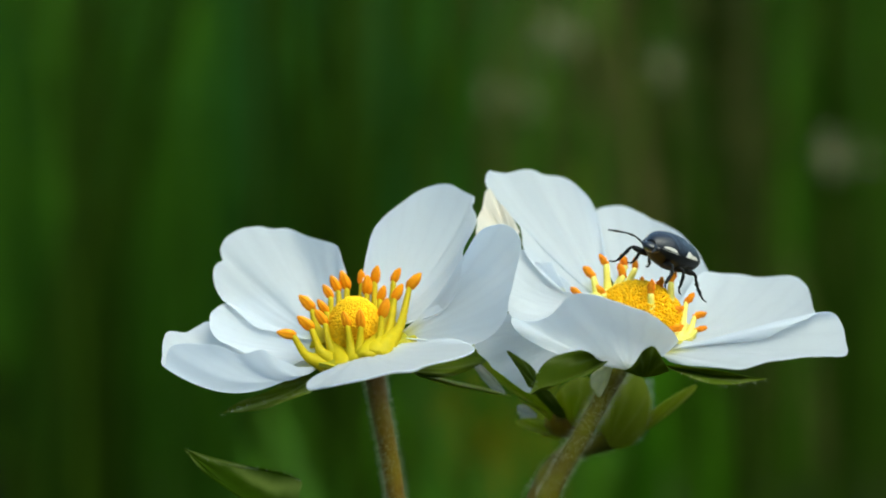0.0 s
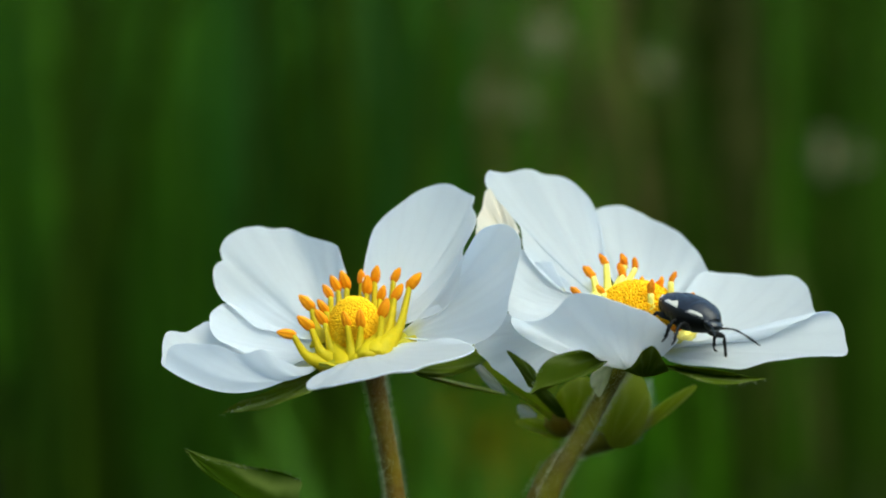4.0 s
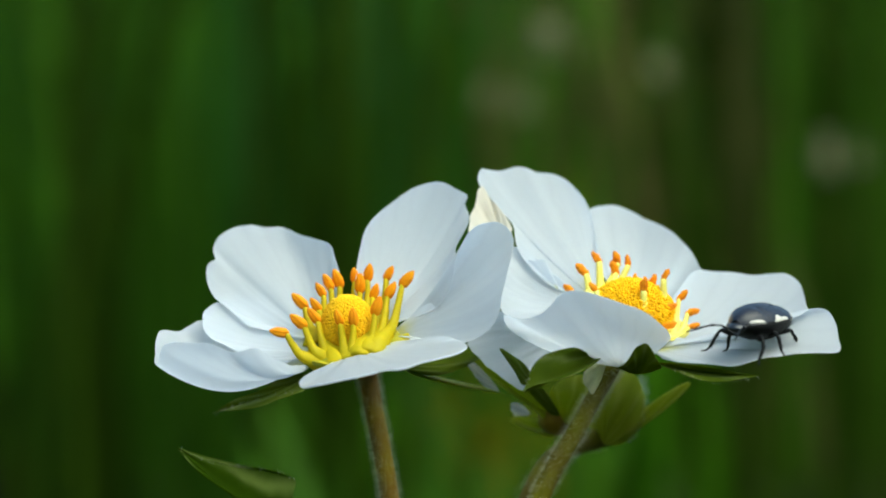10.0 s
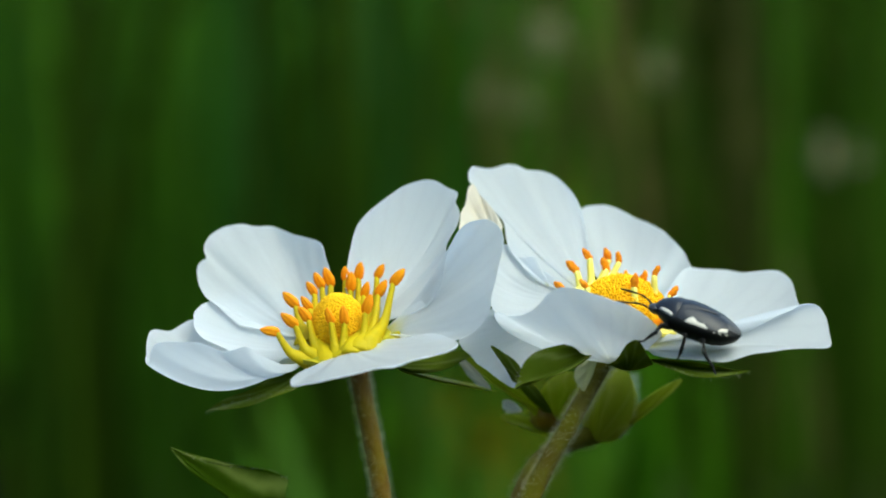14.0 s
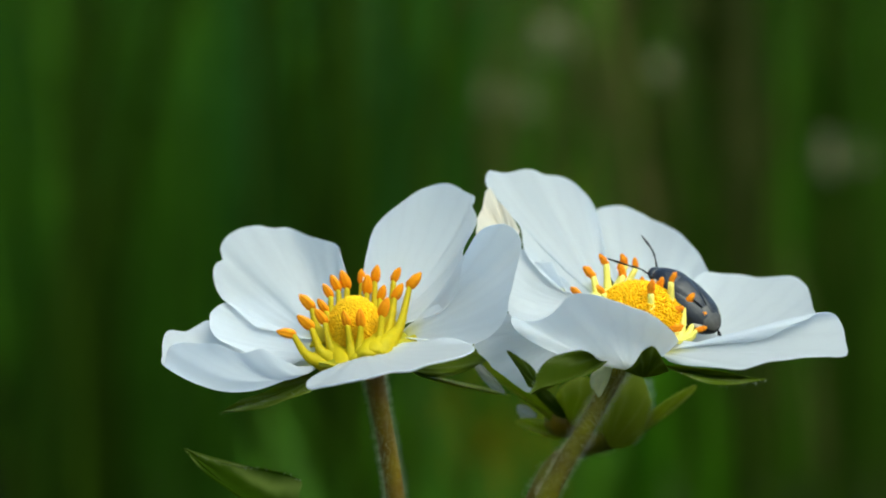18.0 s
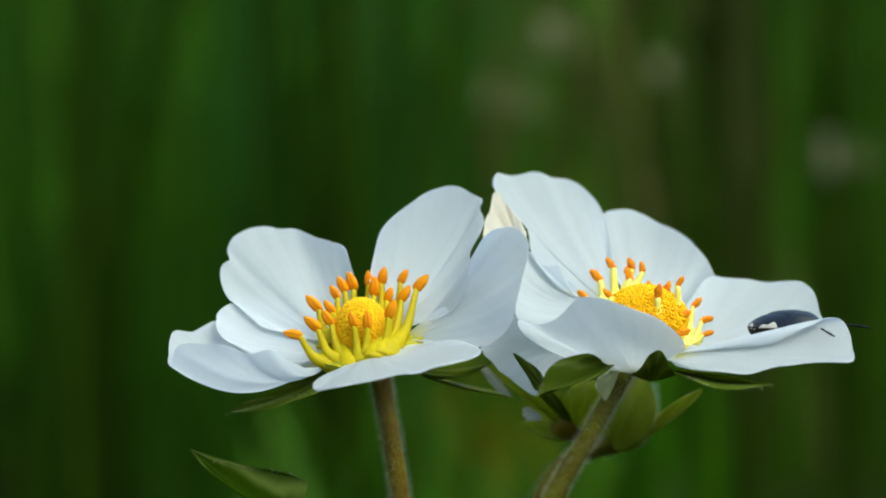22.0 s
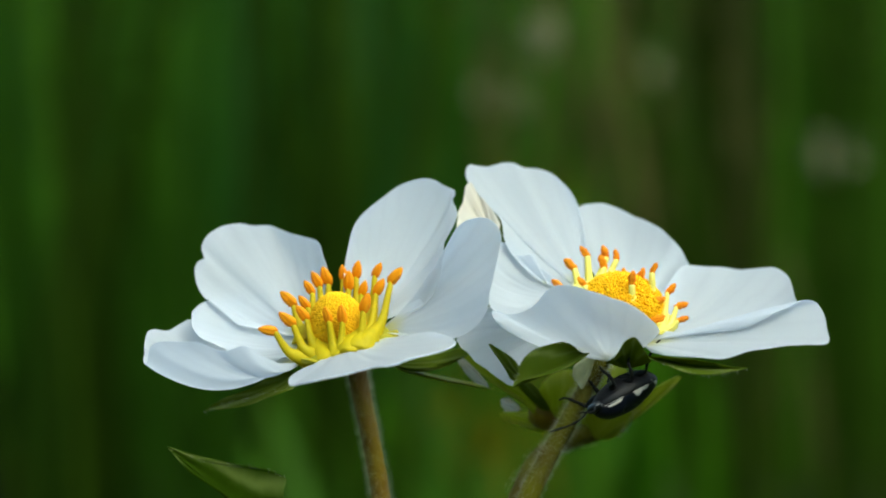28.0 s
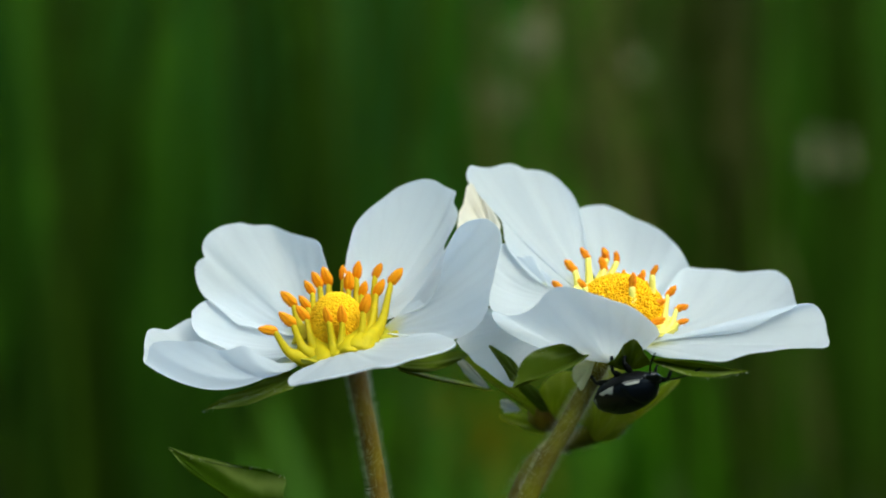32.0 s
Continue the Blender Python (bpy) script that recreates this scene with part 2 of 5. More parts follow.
def hairs(points, radii, count, length, seed, parent, base):
    """Fine white hairs that stand off a stem, one joined mesh."""
    rnd = random.Random(seed)
    path = curve(points, 60)
    verts, faces = [], []
    for _ in range(count):
        s = rnd.random() * 58
        i = int(s)
        p = path[i] + (path[i + 1] - path[i]) * (s - i)
        d = path[i + 1] - path[i]
        d = d / np.linalg.norm(d)
        r = np.interp(s / 59, np.linspace(0, 1, len(radii)), radii)
        q = np.array([rnd.gauss(0, 1) for _ in range(3)])
        q -= d * q.dot(d)
        q /= np.linalg.norm(q)
        ln = length * rnd.uniform(0.5, 1.15)
        tip = q * (r + ln) + d * ln * rnd.uniform(-0.5, 0.25) + np.array([rnd.gauss(0, 0.05) for _ in range(3)])
        w = np.cross(q, d) * 0.009 + d * 0.004
        k = len(verts)
        mid = q * (r + ln * 0.5) + (tip - q * (r + ln)) * 0.3
        verts += [p + q * r * 0.9 - w, p + q * r * 0.9 + w, p + mid + w * 0.7, p + mid - w * 0.7, p + tip]
        faces += [(k, k + 1, k + 2, k + 3), (k + 3, k + 2, k + 4)]
    ob = solid("hair_fuzz", verts, faces, HAIR, parent, "fine white hairs", base)
    return tagged(ob, kind="stuff")


def stamen(parent, base, foot, head, lean, material, filament, size=1.0, seed=0, plump=1.0, broad=1.0, ends=(0.10, 0.31, 0.33, 0.22, 0.03), wither=0.1):
    """A yellow filament and on it an orange anther of two lobes, pointing along lean."""
    foot, head = np.asarray(foot, float), np.asarray(head, float)
    d = np.asarray(lean, float)
    d = d / np.linalg.norm(d)
    low = head - d * 0.5 * size
    rise = low - foot
    bend = foot + rise * np.array((0.62, 0.55, 0.34)) + np.array((0.1 * math.sin(seed * 2.7), 0, 0))
    v, f = tube([foot - rise * 0.2, foot + rise * 0.06, bend, low], [k * broad for k in (1.3, 1.2, 0.9, 0.62, 0.4, 0.28, 0.22)], 16, 10, 0.12, 0.8, seed=seed)
    fil = solid("stamen", v, f, filament, parent, "", base)
    verts, faces = [], []
    side = np.cross(d, (0.2, 1.0, 0.1))
    side /= np.linalg.norm(side)
    for sgn in (-1, 1):
        c = head + side * 0.10 * sgn * size * plump
        vv, ff = tube([c - d * 0.75 * size, c - d * 0.35 * size, c + d * 0.3 * size, c + d * 0.8 * size - side * sgn * 0.05],
                      [k * size * plump for k in ends], 12, 10, wither / plump, seed=seed + sgn * 0.5)
        faces += [tuple(k + len(verts) for k in q) for q in ff]
        verts += vv
    solid("anther", verts, faces, material, fil, "", base)


def dome(parent, base, centre, axis, radius, height, count, material, seed, rough=1.0, fat=0.2):
    """The flower's middle: a round core closely set with blunt pistils."""
    rnd = random.Random(seed)
    ax = np.asarray(axis, float)
    ax /= np.linalg.norm(ax)
    s1 = np.cross(ax, (0, 1, 0.2))
    s1 /= np.linalg.norm(s1)
    s2 = np.cross(ax, s1)
    c = np.asarray(centre, float)
    verts = []
    for i in range(10):
        a = math.pi / 2 * i / 9
        for j in range(20):
            t = 2 * math.pi * j / 20
            verts.append(c + (s1 * math.cos(t) + s2 * math.sin(t)) * radius * math.cos(a) + ax * height * math.sin(a))
    core = solid("receptacle", verts, grid_faces(10, 20, True), material, parent, "", base)
    verts, faces = [], []
    for k in range(count):
        h = (k + 0.5) / count
        a = math.asin(h)
        t = k * 2.399963 + rnd.uniform(-0.15, 0.15)
        out = (s1 * math.cos(t) + s2 * math.sin(t)) * math.cos(a)
        p = c + out * radius + ax * height * math.sin(a)
        d = out * radius * 0.8 + ax * height * (0.35 + 0.8 * math.sin(a))
        d = d / np.linalg.norm(d) + np.array([rnd.gauss(0, 0.12) for _ in range(3)])
        ln = rnd.uniform(0.3, 0.55) * rough
        v, f = tube([p - d * 0.1, p + d * ln * 0.6, p + d * ln], [fat, fat, fat * 0.6], 4, 6, 0.25, seed=k)
        faces += [tuple(i + len(verts) for i in q) for q in f]
        verts += v
    ob = solid("pistil_mass", verts, faces, material, core, "", base)
    tagged(ob, kind="stuff")


def nectar_ring(parent, base, centre, axis, radius, thick, material=None):
    """The fleshy yellow ring round the middle, on which the filaments stand."""
    ax = np.asarray(axis, float)
    ax /= np.linalg.norm(ax)
    s1 = np.cross(ax, (0, 1, 0.2))
    s1 /= np.linalg.norm(s1)
    s2 = np.cross(ax, s1)
    verts = []
    for i in range(40):
        t = 2 * math.pi * i / 40
        out = s1 * math.cos(t) + s2 * math.sin(t)
        for j in range(10):
            q = 2 * math.pi * j / 10
            r = thick * (1 + 0.25 * math.sin(9 * t))
            verts.append(np.asarray(centre, float) + out * (radius + r * 1.7 * math.cos(q)) + ax * r * 0.8 * math.sin(q))
    faces = [(i * 10 + j, i * 10 + (j + 1) % 10, (i + 1) % 40 * 10 + (j + 1) % 10, (i + 1) % 40 * 10 + j) for i in range(40) for j in range(10)]
    rings = []
    for i in range(9):
        r = (radius + 1.25) * i / 8
        for j in range(40):
            t = 2 * math.pi * j / 40
            lift = -0.25 + 0.35 * (i / 8) ** 2 + 0.08 * math.sin(10 * t) * i / 8
            rings.append(np.asarray(centre, float) + (s1 * math.cos(t) + s2 * math.sin(t)) * r + ax * lift)
    solid("flower_cup", rings, grid_faces(9, 40, True), material or NECTAR, parent, "fleshy yellow cup under the stamens", base, thick=0.3)
    solid("nectar_ring", verts, faces, material or NECTAR, parent, "", base)


# ---- setting ----
def setting():
    n = 60
    verts = []
    for i in range(n):
        r = 0 if i == 0 else 30 * 1.24 ** i
        for j in range(48):
            t = 2 * math.pi * j / 48
            verts.append((r * math.cos(t), r * math.sin(t), -2 + 9 * noise.noise((r * math.cos(t) * 0.004, r * math.sin(t) * 0.004, 2)) * min(1, r / 400)))
    tagged(solid("ground", verts, grid_faces(n, 48, True), SOIL), "dark soil of the meadow under the grass", "ground", kind="structure")
    rnd = random.Random(4)
    verts, faces = [], []
    for k in range(2600):
        t = rnd.uniform(0, 2 * math.pi)
        r = rnd.uniform(30000, 36000)
        z = rnd.uniform(0, 1) ** 0.8 * (5500 + 2500 * noise.noise((t * 4, 0.5, 0)))
        p = np.array((r * math.cos(t), r * math.sin(t), z))
        q = [p + np.array([rnd.gauss(0, 650) for _ in range(3)]) for _ in range(4)]
        i = len(verts)
        verts += q
        faces += [(i, i + 1, i + 2), (i, i + 2, i + 3), (i, i + 3, i + 1), (i + 1, i + 3, i + 2)]
    tagged(solid("backdrop_woods", verts, faces, WOODS, smooth=False), "dark woods far behind the meadow", "woods", kind="stuff")


def grass(name, spots, material, label, height, width, seed, lean=0.12):
    """One tuft or sheet of grass: a blade at each (x, y) spot; all lengths in millimetres."""
    rng = np.random.default_rng(seed)
    spots = np.asarray(spots, float)
    n = len(spots)
    base = np.array((*spots.mean(axis=0), 0))
    h = (height * rng.uniform(0.6, 1.15, n))[:, None]
    w = (width * rng.uniform(0.6, 1.3, n))[:, None]
    t = rng.uniform(0, 2 * math.pi, n)[:, None]
    lean_x, lean_y = rng.normal(0, lean, n)[:, None] * h, rng.normal(0, lean, n)[:, None] * h
    s = np.linspace(0, 1, 7)[None, :]
    p = np.stack((spots[:, :1] + lean_x * s * s, spots[:, 1:] + lean_y * s * s, -5 + h * s * (1 - 0.08 * s)), axis=2)
    c = np.stack((np.cos(t + 0.5 * s), np.sin(t + 0.5 * s), 0 * t * s), axis=2) * (w * 0.5 * (1 - s ** 2.2) ** 0.8)[:, :, None]
    fold = np.stack((-c[:, :, 1], c[:, :, 0], 0 * c[:, :, 0]), axis=2) * 0.35
    verts = np.stack((p - c + fold, p, p + c + fold), axis=2).reshape(-1, 3)
    quads = np.array([q for i in range(6) for q in ((3 * i, 3 * i + 1, 3 * i + 4, 3 * i + 3), (3 * i + 1, 3 * i + 2, 3 * i + 5, 3 * i + 4))])
    faces = (quads[None] + 21 * np.arange(n)[:, None, None]).reshape(-1, 4)
    ob = solid(name, verts, faces, material, None, "", base)
    ob.location = Vector(base) * MM
    return tagged(ob, label, "grass", kind="stuff")


def wedge(n, y0, y1, seed, x0=-1.0, x1=1.0):
    """Spots in the strip of meadow that opens out behind the flowers."""
    rnd = random.Random(seed)
    out = []
    for _ in range(n):
        y = y0 + (y1 - y0) * rnd.random()
        half = 60 + 0.22 * (y + 215)
        out.append((half * rnd.uniform(x0, x1), y))
    return out


def tuft(x, y, n, spread, seed):
    rnd = random.Random(seed)
    return [(x + rnd.gauss(0, spread), y + rnd.gauss(0, spread * 1.5)) for _ in range(n)]


SWAYING = []   # meadow plants that move in the wind


def meadow():
    grass("meadow_grass", wedge(1700, 1400, 3600, 11, -1.0, 0.1), GRASS, "dense dark green meadow grass", 640, 9, 21, 0.22)
    grass("meadow_grass", wedge(500, 1200, 2200, 12, -1.0, 0.15), GRASS_BLUE, "bluish green broad grass blades", 520, 12, 22, 0.05)
    grass("meadow_grass", wedge(260, 1500, 2200, 13, 0.1, 0.7), GRASS_DRY, "dry olive brown grass stalks", 480, 7, 23, 0.16)
    # the right half is darkened by the shaded grass colour
    grass("meadow_grass", wedge(1700, 1400, 3600, 16, -0.1, 1.0), GRASS_SHADE, "dense meadow grass with shade put into its dark colour", 640, 9, 27, 0.22)
    grass("meadow_grass", wedge(130, 1300, 2600, 17, 0.0, 0.8), GRASS_DRY, "dry grass among the shade-coloured grass", 560, 8, 28)
    grass("meadow_grass", wedge(160, 850, 1600, 14, -1.0, 0.24), GRASS, "tall green grass blades", 460, 7, 25, 0.10)
    grass("meadow_grass", wedge(260, 650, 1500, 15, -0.3, 0.2), GRASS, "low green grass between the tall blades", 85, 8, 26, 0.3)
    grass("meadow_grass", wedge(150, 700, 1500, 18, 0.2, 1.0), GRASS_SHADE, "low grass between the tall blades, shade put into its colour", 60, 8, 29, 0.3)
    grass("meadow_grass", wedge(90, 1150, 1500, 19, 0.45, 1.0), GRASS, "tall green blades among the shade-coloured grass", 640, 7, 37, 0.08)
    grass("meadow_grass", wedge(55, 1000, 1350, 20, -0.32, 0.02), GRASS_BLUE, "tall bluish green blades", 560, 8, 38, 0.08)
    # the meadow goes on all round: low grass at the foot of the plant, taller grass round it, patches of it further off
    rnd = random.Random(5)
    near, low = [], []
    for _ in range(8200):
        x, y = rnd.uniform(-950, 950), rnd.uniform(-950, 1500)
        if y > -420 and abs(x) < 110 + 0.22 * (y + 420):
            if y < 700:
                low.append((x, y))
        else:
            near.append((x, y))
    for _ in range(3000):
        low.append((rnd.gauss(0, 130), rnd.uniform(-330, 620)))
    grass("meadow_grass", near, GRASS, "meadow grass at the sides of the flowers", 260, 8, 24, 0.2)
    grass("meadow_grass", low, GRASS_SHADE, "low grass at the foot of the strawberry plant", 34, 4, 36, 0.35)
    kinds = []
    for k, (m, label) in enumerate(((GRASS, "green meadow grass all round the flowers"), (GRASS_SHADE, "meadow grass all round the flowers, shade put into its colour"))):
        spots = [(rnd.uniform(-420, 420), rnd.uniform(-420, 420)) for _ in range(950)]
        kinds.append(grass("meadow_grass", spots, m, label, 560, 10, 34 + k, 0.2))
    used = set()
    for i in range(-5, 5):
        for j in range(-5, 5):
            x, y = 800 * i + 400, 800 * j + 400
            if abs(x) < 900 and -900 < y < 1500 or math.hypot(x, y) > 3900:
                continue
            if y > 0 and abs(x) - 400 < 0.17 * (y + 700):
                continue
            k = 0 if rnd.random() < 0.62 else 1
            at = pose((x + rnd.uniform(-90, 90)) * MM, (y + rnd.uniform(-60, 90)) * MM, 0, 0, 0, 90 * rnd.randrange(4) + rnd.uniform(-20, 20))
            if k in used:
                copy_thing(kinds[k], at)
            else:
                used.add(k)
                kinds[k].matrix_basis = at
    # tufts in the shaded colour paint the dark gaps between the lit ones
    for k, (x, y, n, spread, h, w, m, label) in enumerate((
            (-163, 900, 8, 9, 420, 9, GRASS, "tall green grass tuft"),
            (-109, 900, 8, 10, 420, 9, GRASS, "tall green grass tuft"),
            (-75, 950, 8, 9, 430, 10, GRASS_BLUE, "bluish green grass tuft"),
            (-10, 950, 7, 10, 420, 9, GRASS_BLUE, "bluish green grass tuft"),
            (123, 950, 6, 12, 400, 8, GRASS_SHADE, "grass tuft with shade put into its dark green"),
            (-136, 800, 9, 7, 420, 9, GRASS_SHADE, "grass tuft with shade put into its dark green"),
            (-39, 780, 12, 8, 420, 9, GRASS_SHADE, "grass tuft with shade put into its dark green"),
            (100, 800, 7, 8, 250, 9, GRASS_SHADE, "grass tuft with shade put into its dark green"),
            (160, 800, 9, 18, 420, 9, GRASS_SHADE, "grass tuft with shade put into its dark green"),
            (-160, 850, 10, 16, 100, 9, GRASS_SHADE, "short grass tuft with shade put into its dark green"),
            (-26, 850, 12, 9, 105, 9, GRASS_BRIGHT, "low fresh green grass tuft"),
            (20, 850, 12, 8, 92, 9, YELLOWING, "low yellowing grass tuft"),
            (80, 820, 26, 7, 112, 9, GRASS_BRIGHT, "low bright green grass tuft"),
            (66, 1100, 2, 5, 230, 12, YELLOWING, "yellowing grass tuft"),
            (85, 1050, 10, 22, 320, 7, GRASS_DRY, "dry brown grass tuft"),
            (45, 1150, 6, 20, 360, 7, GRASS_DRY, "dry brown grass tuft"))):
        SWAYING.append(grass("grass_tuft", tuft(x, y, int(n * 1.4), spread * 1.5, 40 + k), m, label, h, w * 0.8, 60 + k, 0.10))


def seed_head(x, y, z, size, seed):
    """A pale flower head on a thin stalk, far behind the strawberry flowers."""
    rnd = random.Random(seed)
    base = (x, y, 0)
    th = thing("meadow_flower", base, "pale round seed head on a thin stalk in the grass", "wildflower", "pale meadow flowers")
    v, f = tube([(x, y, -5), (x + 4, y, z * 0.5), (x, y, z)], [1.2, 1.0, 0.8], 10, 6)
    solid("stalk", v, f, GRASS_DRY, th, "", base)
    verts, faces = [], []
    for k in range(90):
        d = np.array([rnd.gauss(0, 1) for _ in range(3)])
        d /= np.linalg.norm(d)
        p = np.array((x, y, z)) + size * 0.8 * np.array([rnd.gauss(0, 1) for _ in range(3)])
        vv, ff = tube([p, p + d * size * 0.7, p + d * size], [0.3, 0.9, 0.3], 4, 5, seed=k)
        faces += [tuple(i + len(verts) for i in q) for q in ff]
        verts += vv
    tagged(solid("floret_tuft", verts, faces, HEAD, th, "pale florets", base), kind="stuff")
    SWAYING.append(th)


# ---- the strawberry plant ----
PLANT = []     # things that sway together
NODDING = []   # petals that sink a little as the plant leans over: petal, its foot in the flower, degrees for each millimetre


def left_flower():
    base = (-1.73, 4, 1.78)
    fl = thing("strawberry_flower", base, "open white strawberry flower with orange anthers on a hairy brown stem", "flower", "strawberry flowers")
    PLANT.append((fl, base))
    sheet(fl, base, (-9.1, 0.5, 108.08), ((-7.56, 2.5, 110.87), (-7.42, 3.5, 112.4), (-7.91, 5, 114.07), (-8.35, 6, 115.22), (-9.37, 7, 115.63), (-10.77, 8, 116.04), (-12.39, 8.8, 116.67), (-13.65, 8.8, 116.63), (-14.86, 8.6, 116.76), (-16.49, 8, 116.44), (-17.39, 7.4, 115.81), (-17.67, 7, 114.87), (-17.44, 6.4, 114.06), (-17.87, 6.2, 113.93), (-18.15, 5.8, 113.35), (-17.96, 5, 112.24), (-17.3, 4, 111.15), (-16.49, 3.2, 110.55), (-14.64, 2, 108.91)), bulge=(0.3, 0.9, -0.7), ripple=0.2, crease=0.16, seed=3)
    sheet(fl, base, (-9.08, 0, 107.44), ((-11.71, 4.6, 109.45), (-13.98, 5.4, 110.37), (-16.5, 4.6, 110.7), (-17.52, 3.4, 110.41), (-18.02, 2.6, 109.77), (-17.88, 1.4, 108.7), (-17.34, 0.6, 107.99), (-16.43, -0.4, 107.5), (-15.3, -1, 106.96), (-13.55, -1.4, 106.41), (-11.4, -1.2, 106.19)), bulge=(0, 0.3, -0.6), ripple=0.2, crease=0.12, seed=8)
    sheet(fl, base, (-9.47, -1, 106.4), ((-13.36, 2.5, 108.01), (-16.07, 3.6, 108.64), (-18.23, 4, 109.38), (-19.17, 3.6, 109.04), (-19.99, 3, 108.57), (-21, 2, 108.69), (-21.49, 0.8, 108.42), (-21.67, -0.5, 107.59), (-21.34, -2.5, 106.63), (-20.91, -4.6, 106.2), (-20.27, -6.4, 107.63), (-19.38, -7.4, 107.95), (-17.94, -8, 107.89), (-16.38, -8.2, 107.77), (-15.01, -8, 107.22), (-14.2, -7.6, 107.42), (-13.4, -7, 107.6), (-12.44, -5.6, 106.84), (-10.86, -3.4, 105.98)), bulge=(-0.3, -0.5, -2.1), ripple=0.3, seed=5)
    sheet(fl, base, (-5.97, -2.4, 107.23), ((-3.62, -1.6, 107.67), (-1.24, -3, 107.89), (0.47, -4.4, 108.19), (1.73, -5.6, 107.89), (2.27, -7, 107.56), (1.75, -8.4, 107.2), (0.25, -9.8, 106.83), (-1.2, -11, 106.51), (-2.3, -11.6, 106.12), (-3.65, -12, 106.06), (-5.29, -12, 105.69), (-7.36, -11.6, 105.26), (-8.84, -10.6, 104.97), (-9.78, -9, 104.68), (-10.08, -7, 105), (-9.42, -5, 105.54), (-7.87, -3.4, 106.15)), bulge=(0, 0, -0.25), ripple=0.25, crease=0.1, seed=6, thick=0.12)
    sheet(fl, base, (-3.3, 0.2, 108.3), ((-2.2, 0.4, 109.5), (-0.69, -0.6, 109.98), (0.35, -1.2, 110.59), (0.95, -1.8, 111.47), (1.33, -2.2, 112.59), (1.5, -2.4, 113.84), (1.85, -2.6, 114.83), (2.49, -2.8, 115.99), (3.34, -3.2, 116.67), (4.44, -3.8, 116.92), (5.36, -4.6, 116.7), (5.89, -5.2, 115.97), (5.91, -6, 114.79), (5.38, -6.8, 113.11), (4.99, -7.4, 111.27), (4.78, -7.6, 110.18), (4.03, -7.4, 109.09), (2.86, -6.8, 108.14), (1.31, -5.6, 107.77), (-0.38, -4, 107.92), (-1.46, -2.4, 108.17)), bulge=(0.3, 1.2, -0.4), ripple=0.3, crease=0.1, seed=9)
    sheet(fl, base, (-4.88, 0.6, 109.16), ((-6.32, 2.2, 111.53), (-6.21, 3, 113.28), (-5.93, 4, 114.82), (-5.43, 5.2, 116.56), (-4.38, 6.2, 117.82), (-3.09, 7, 118.9), (-1.75, 7.6, 119.77), (-0.41, 7.8, 120.13), (0.49, 7.6, 120.08), (1.52, 7, 119.57), (2.46, 6.4, 119.11), (2.28, 6, 118.62), (2.27, 5.8, 118.26), (2.62, 5.2, 117.54), (2.48, 4.6, 116.64), (1.86, 3.8, 115.57), (1.5, 3.2, 114.78), (1.54, 2.4, 113.73), (1.23, 1.8, 112.2), (0.48, 1.4, 110.76), (-1.27, 1, 109.72)), bulge=(0.2, 1.3, -0.8), ripple=0.25, crease=0.16, seed=12)
    dome(fl, base, (-6.7, 0.5, 108.0), (-0.05, -0.4, 0.9), 2.3, 3.5, 2600, PISTIL, 3, 0.16, 0.085)
    nectar_ring(fl, base, (-5.9, -1.0, 107.3), (-0.14, -0.34, 0.94), 2.75, 0.5)
    heads = ((-11.89, -2.5, 108.56), (-10.54, 1.5, 110.84), (-8.95, 2.2, 111.67), (-8.40, 2.8, 112.27), (-7.66, 3, 112.53), (-9.25, 0, 110.57), (-9.34, -1, 109.77), (-10.46, -2, 109.36),
             (-7.38, -2.6, 109.64), (-6.26, -2.8, 109.68), (-4.48, -2, 110.48), (-6.34, 3, 112.75), (-5.23, 2.6, 112.98), (-5.87, 2, 112.15), (-3.64, 2.2, 112.94), (-3.49, 1, 111.64),
             (-2.23, 1, 112.51), (-4.70, 0.5, 111.56))
    for k, h in enumerate(heads):
        dx, dy = h[0] + 6.04, h[1]
        foot = (-6.04 + dx * 0.44, -2.9 + 0.2 * abs(dx), 106.85 + 0.14 * dx) if dy < 1.3 else (-6.04 + dx * 0.72, 1.2, 108.5 + 0.1 * dx)
        lean = (0.22 * dx, -0.3, 1.0) if k not in (0, 7) else ((-1, -0.2, 0.18) if k == 0 else (-0.7, -0.3, 0.6))
        stamen(fl, base, foot, h, lean, ANTHER, FILAMENT, 0.98 + 0.12 * math.sin(k * 2.1), k, 0.92, 1.15)
    sheet(fl, base, (-9.68, -1, 105.19), ((-11.38, -1.6, 105.21), (-13.08, -2, 104.29), (-15.18, -2.8, 103.47), (-16.22, -3.2, 102.98), (-16.84, -3.4, 102.3), (-16.44, -3.6, 102.61), (-15.09, -4, 102.72), (-13.37, -4.2, 102.98), (-11.68, -4, 103.5), (-10.02, -3, 104.0)), name="sepal", material=SEPAL, nu=16, nv=34, fray=0.03, bulge=(0, 0, -0.3), ripple=0.2, seed=2)
    sheet(fl, base, (-2.78, 0, 105.92), ((-2.15, 2, 106.06), (-0.18, 3, 106.32), (2.04, 4, 106.64), (3.72, 4.2, 106.5), (2.69, 3.4, 105.87), (1.14, 2.4, 105.21), (-0.39, 1.6, 105.02), (-1.7, 0.8, 105.28)), name="sepal", material=SEPAL, nu=16, nv=34, fray=0.03, bulge=(0, 0, -0.2), ripple=0.2, seed=3)
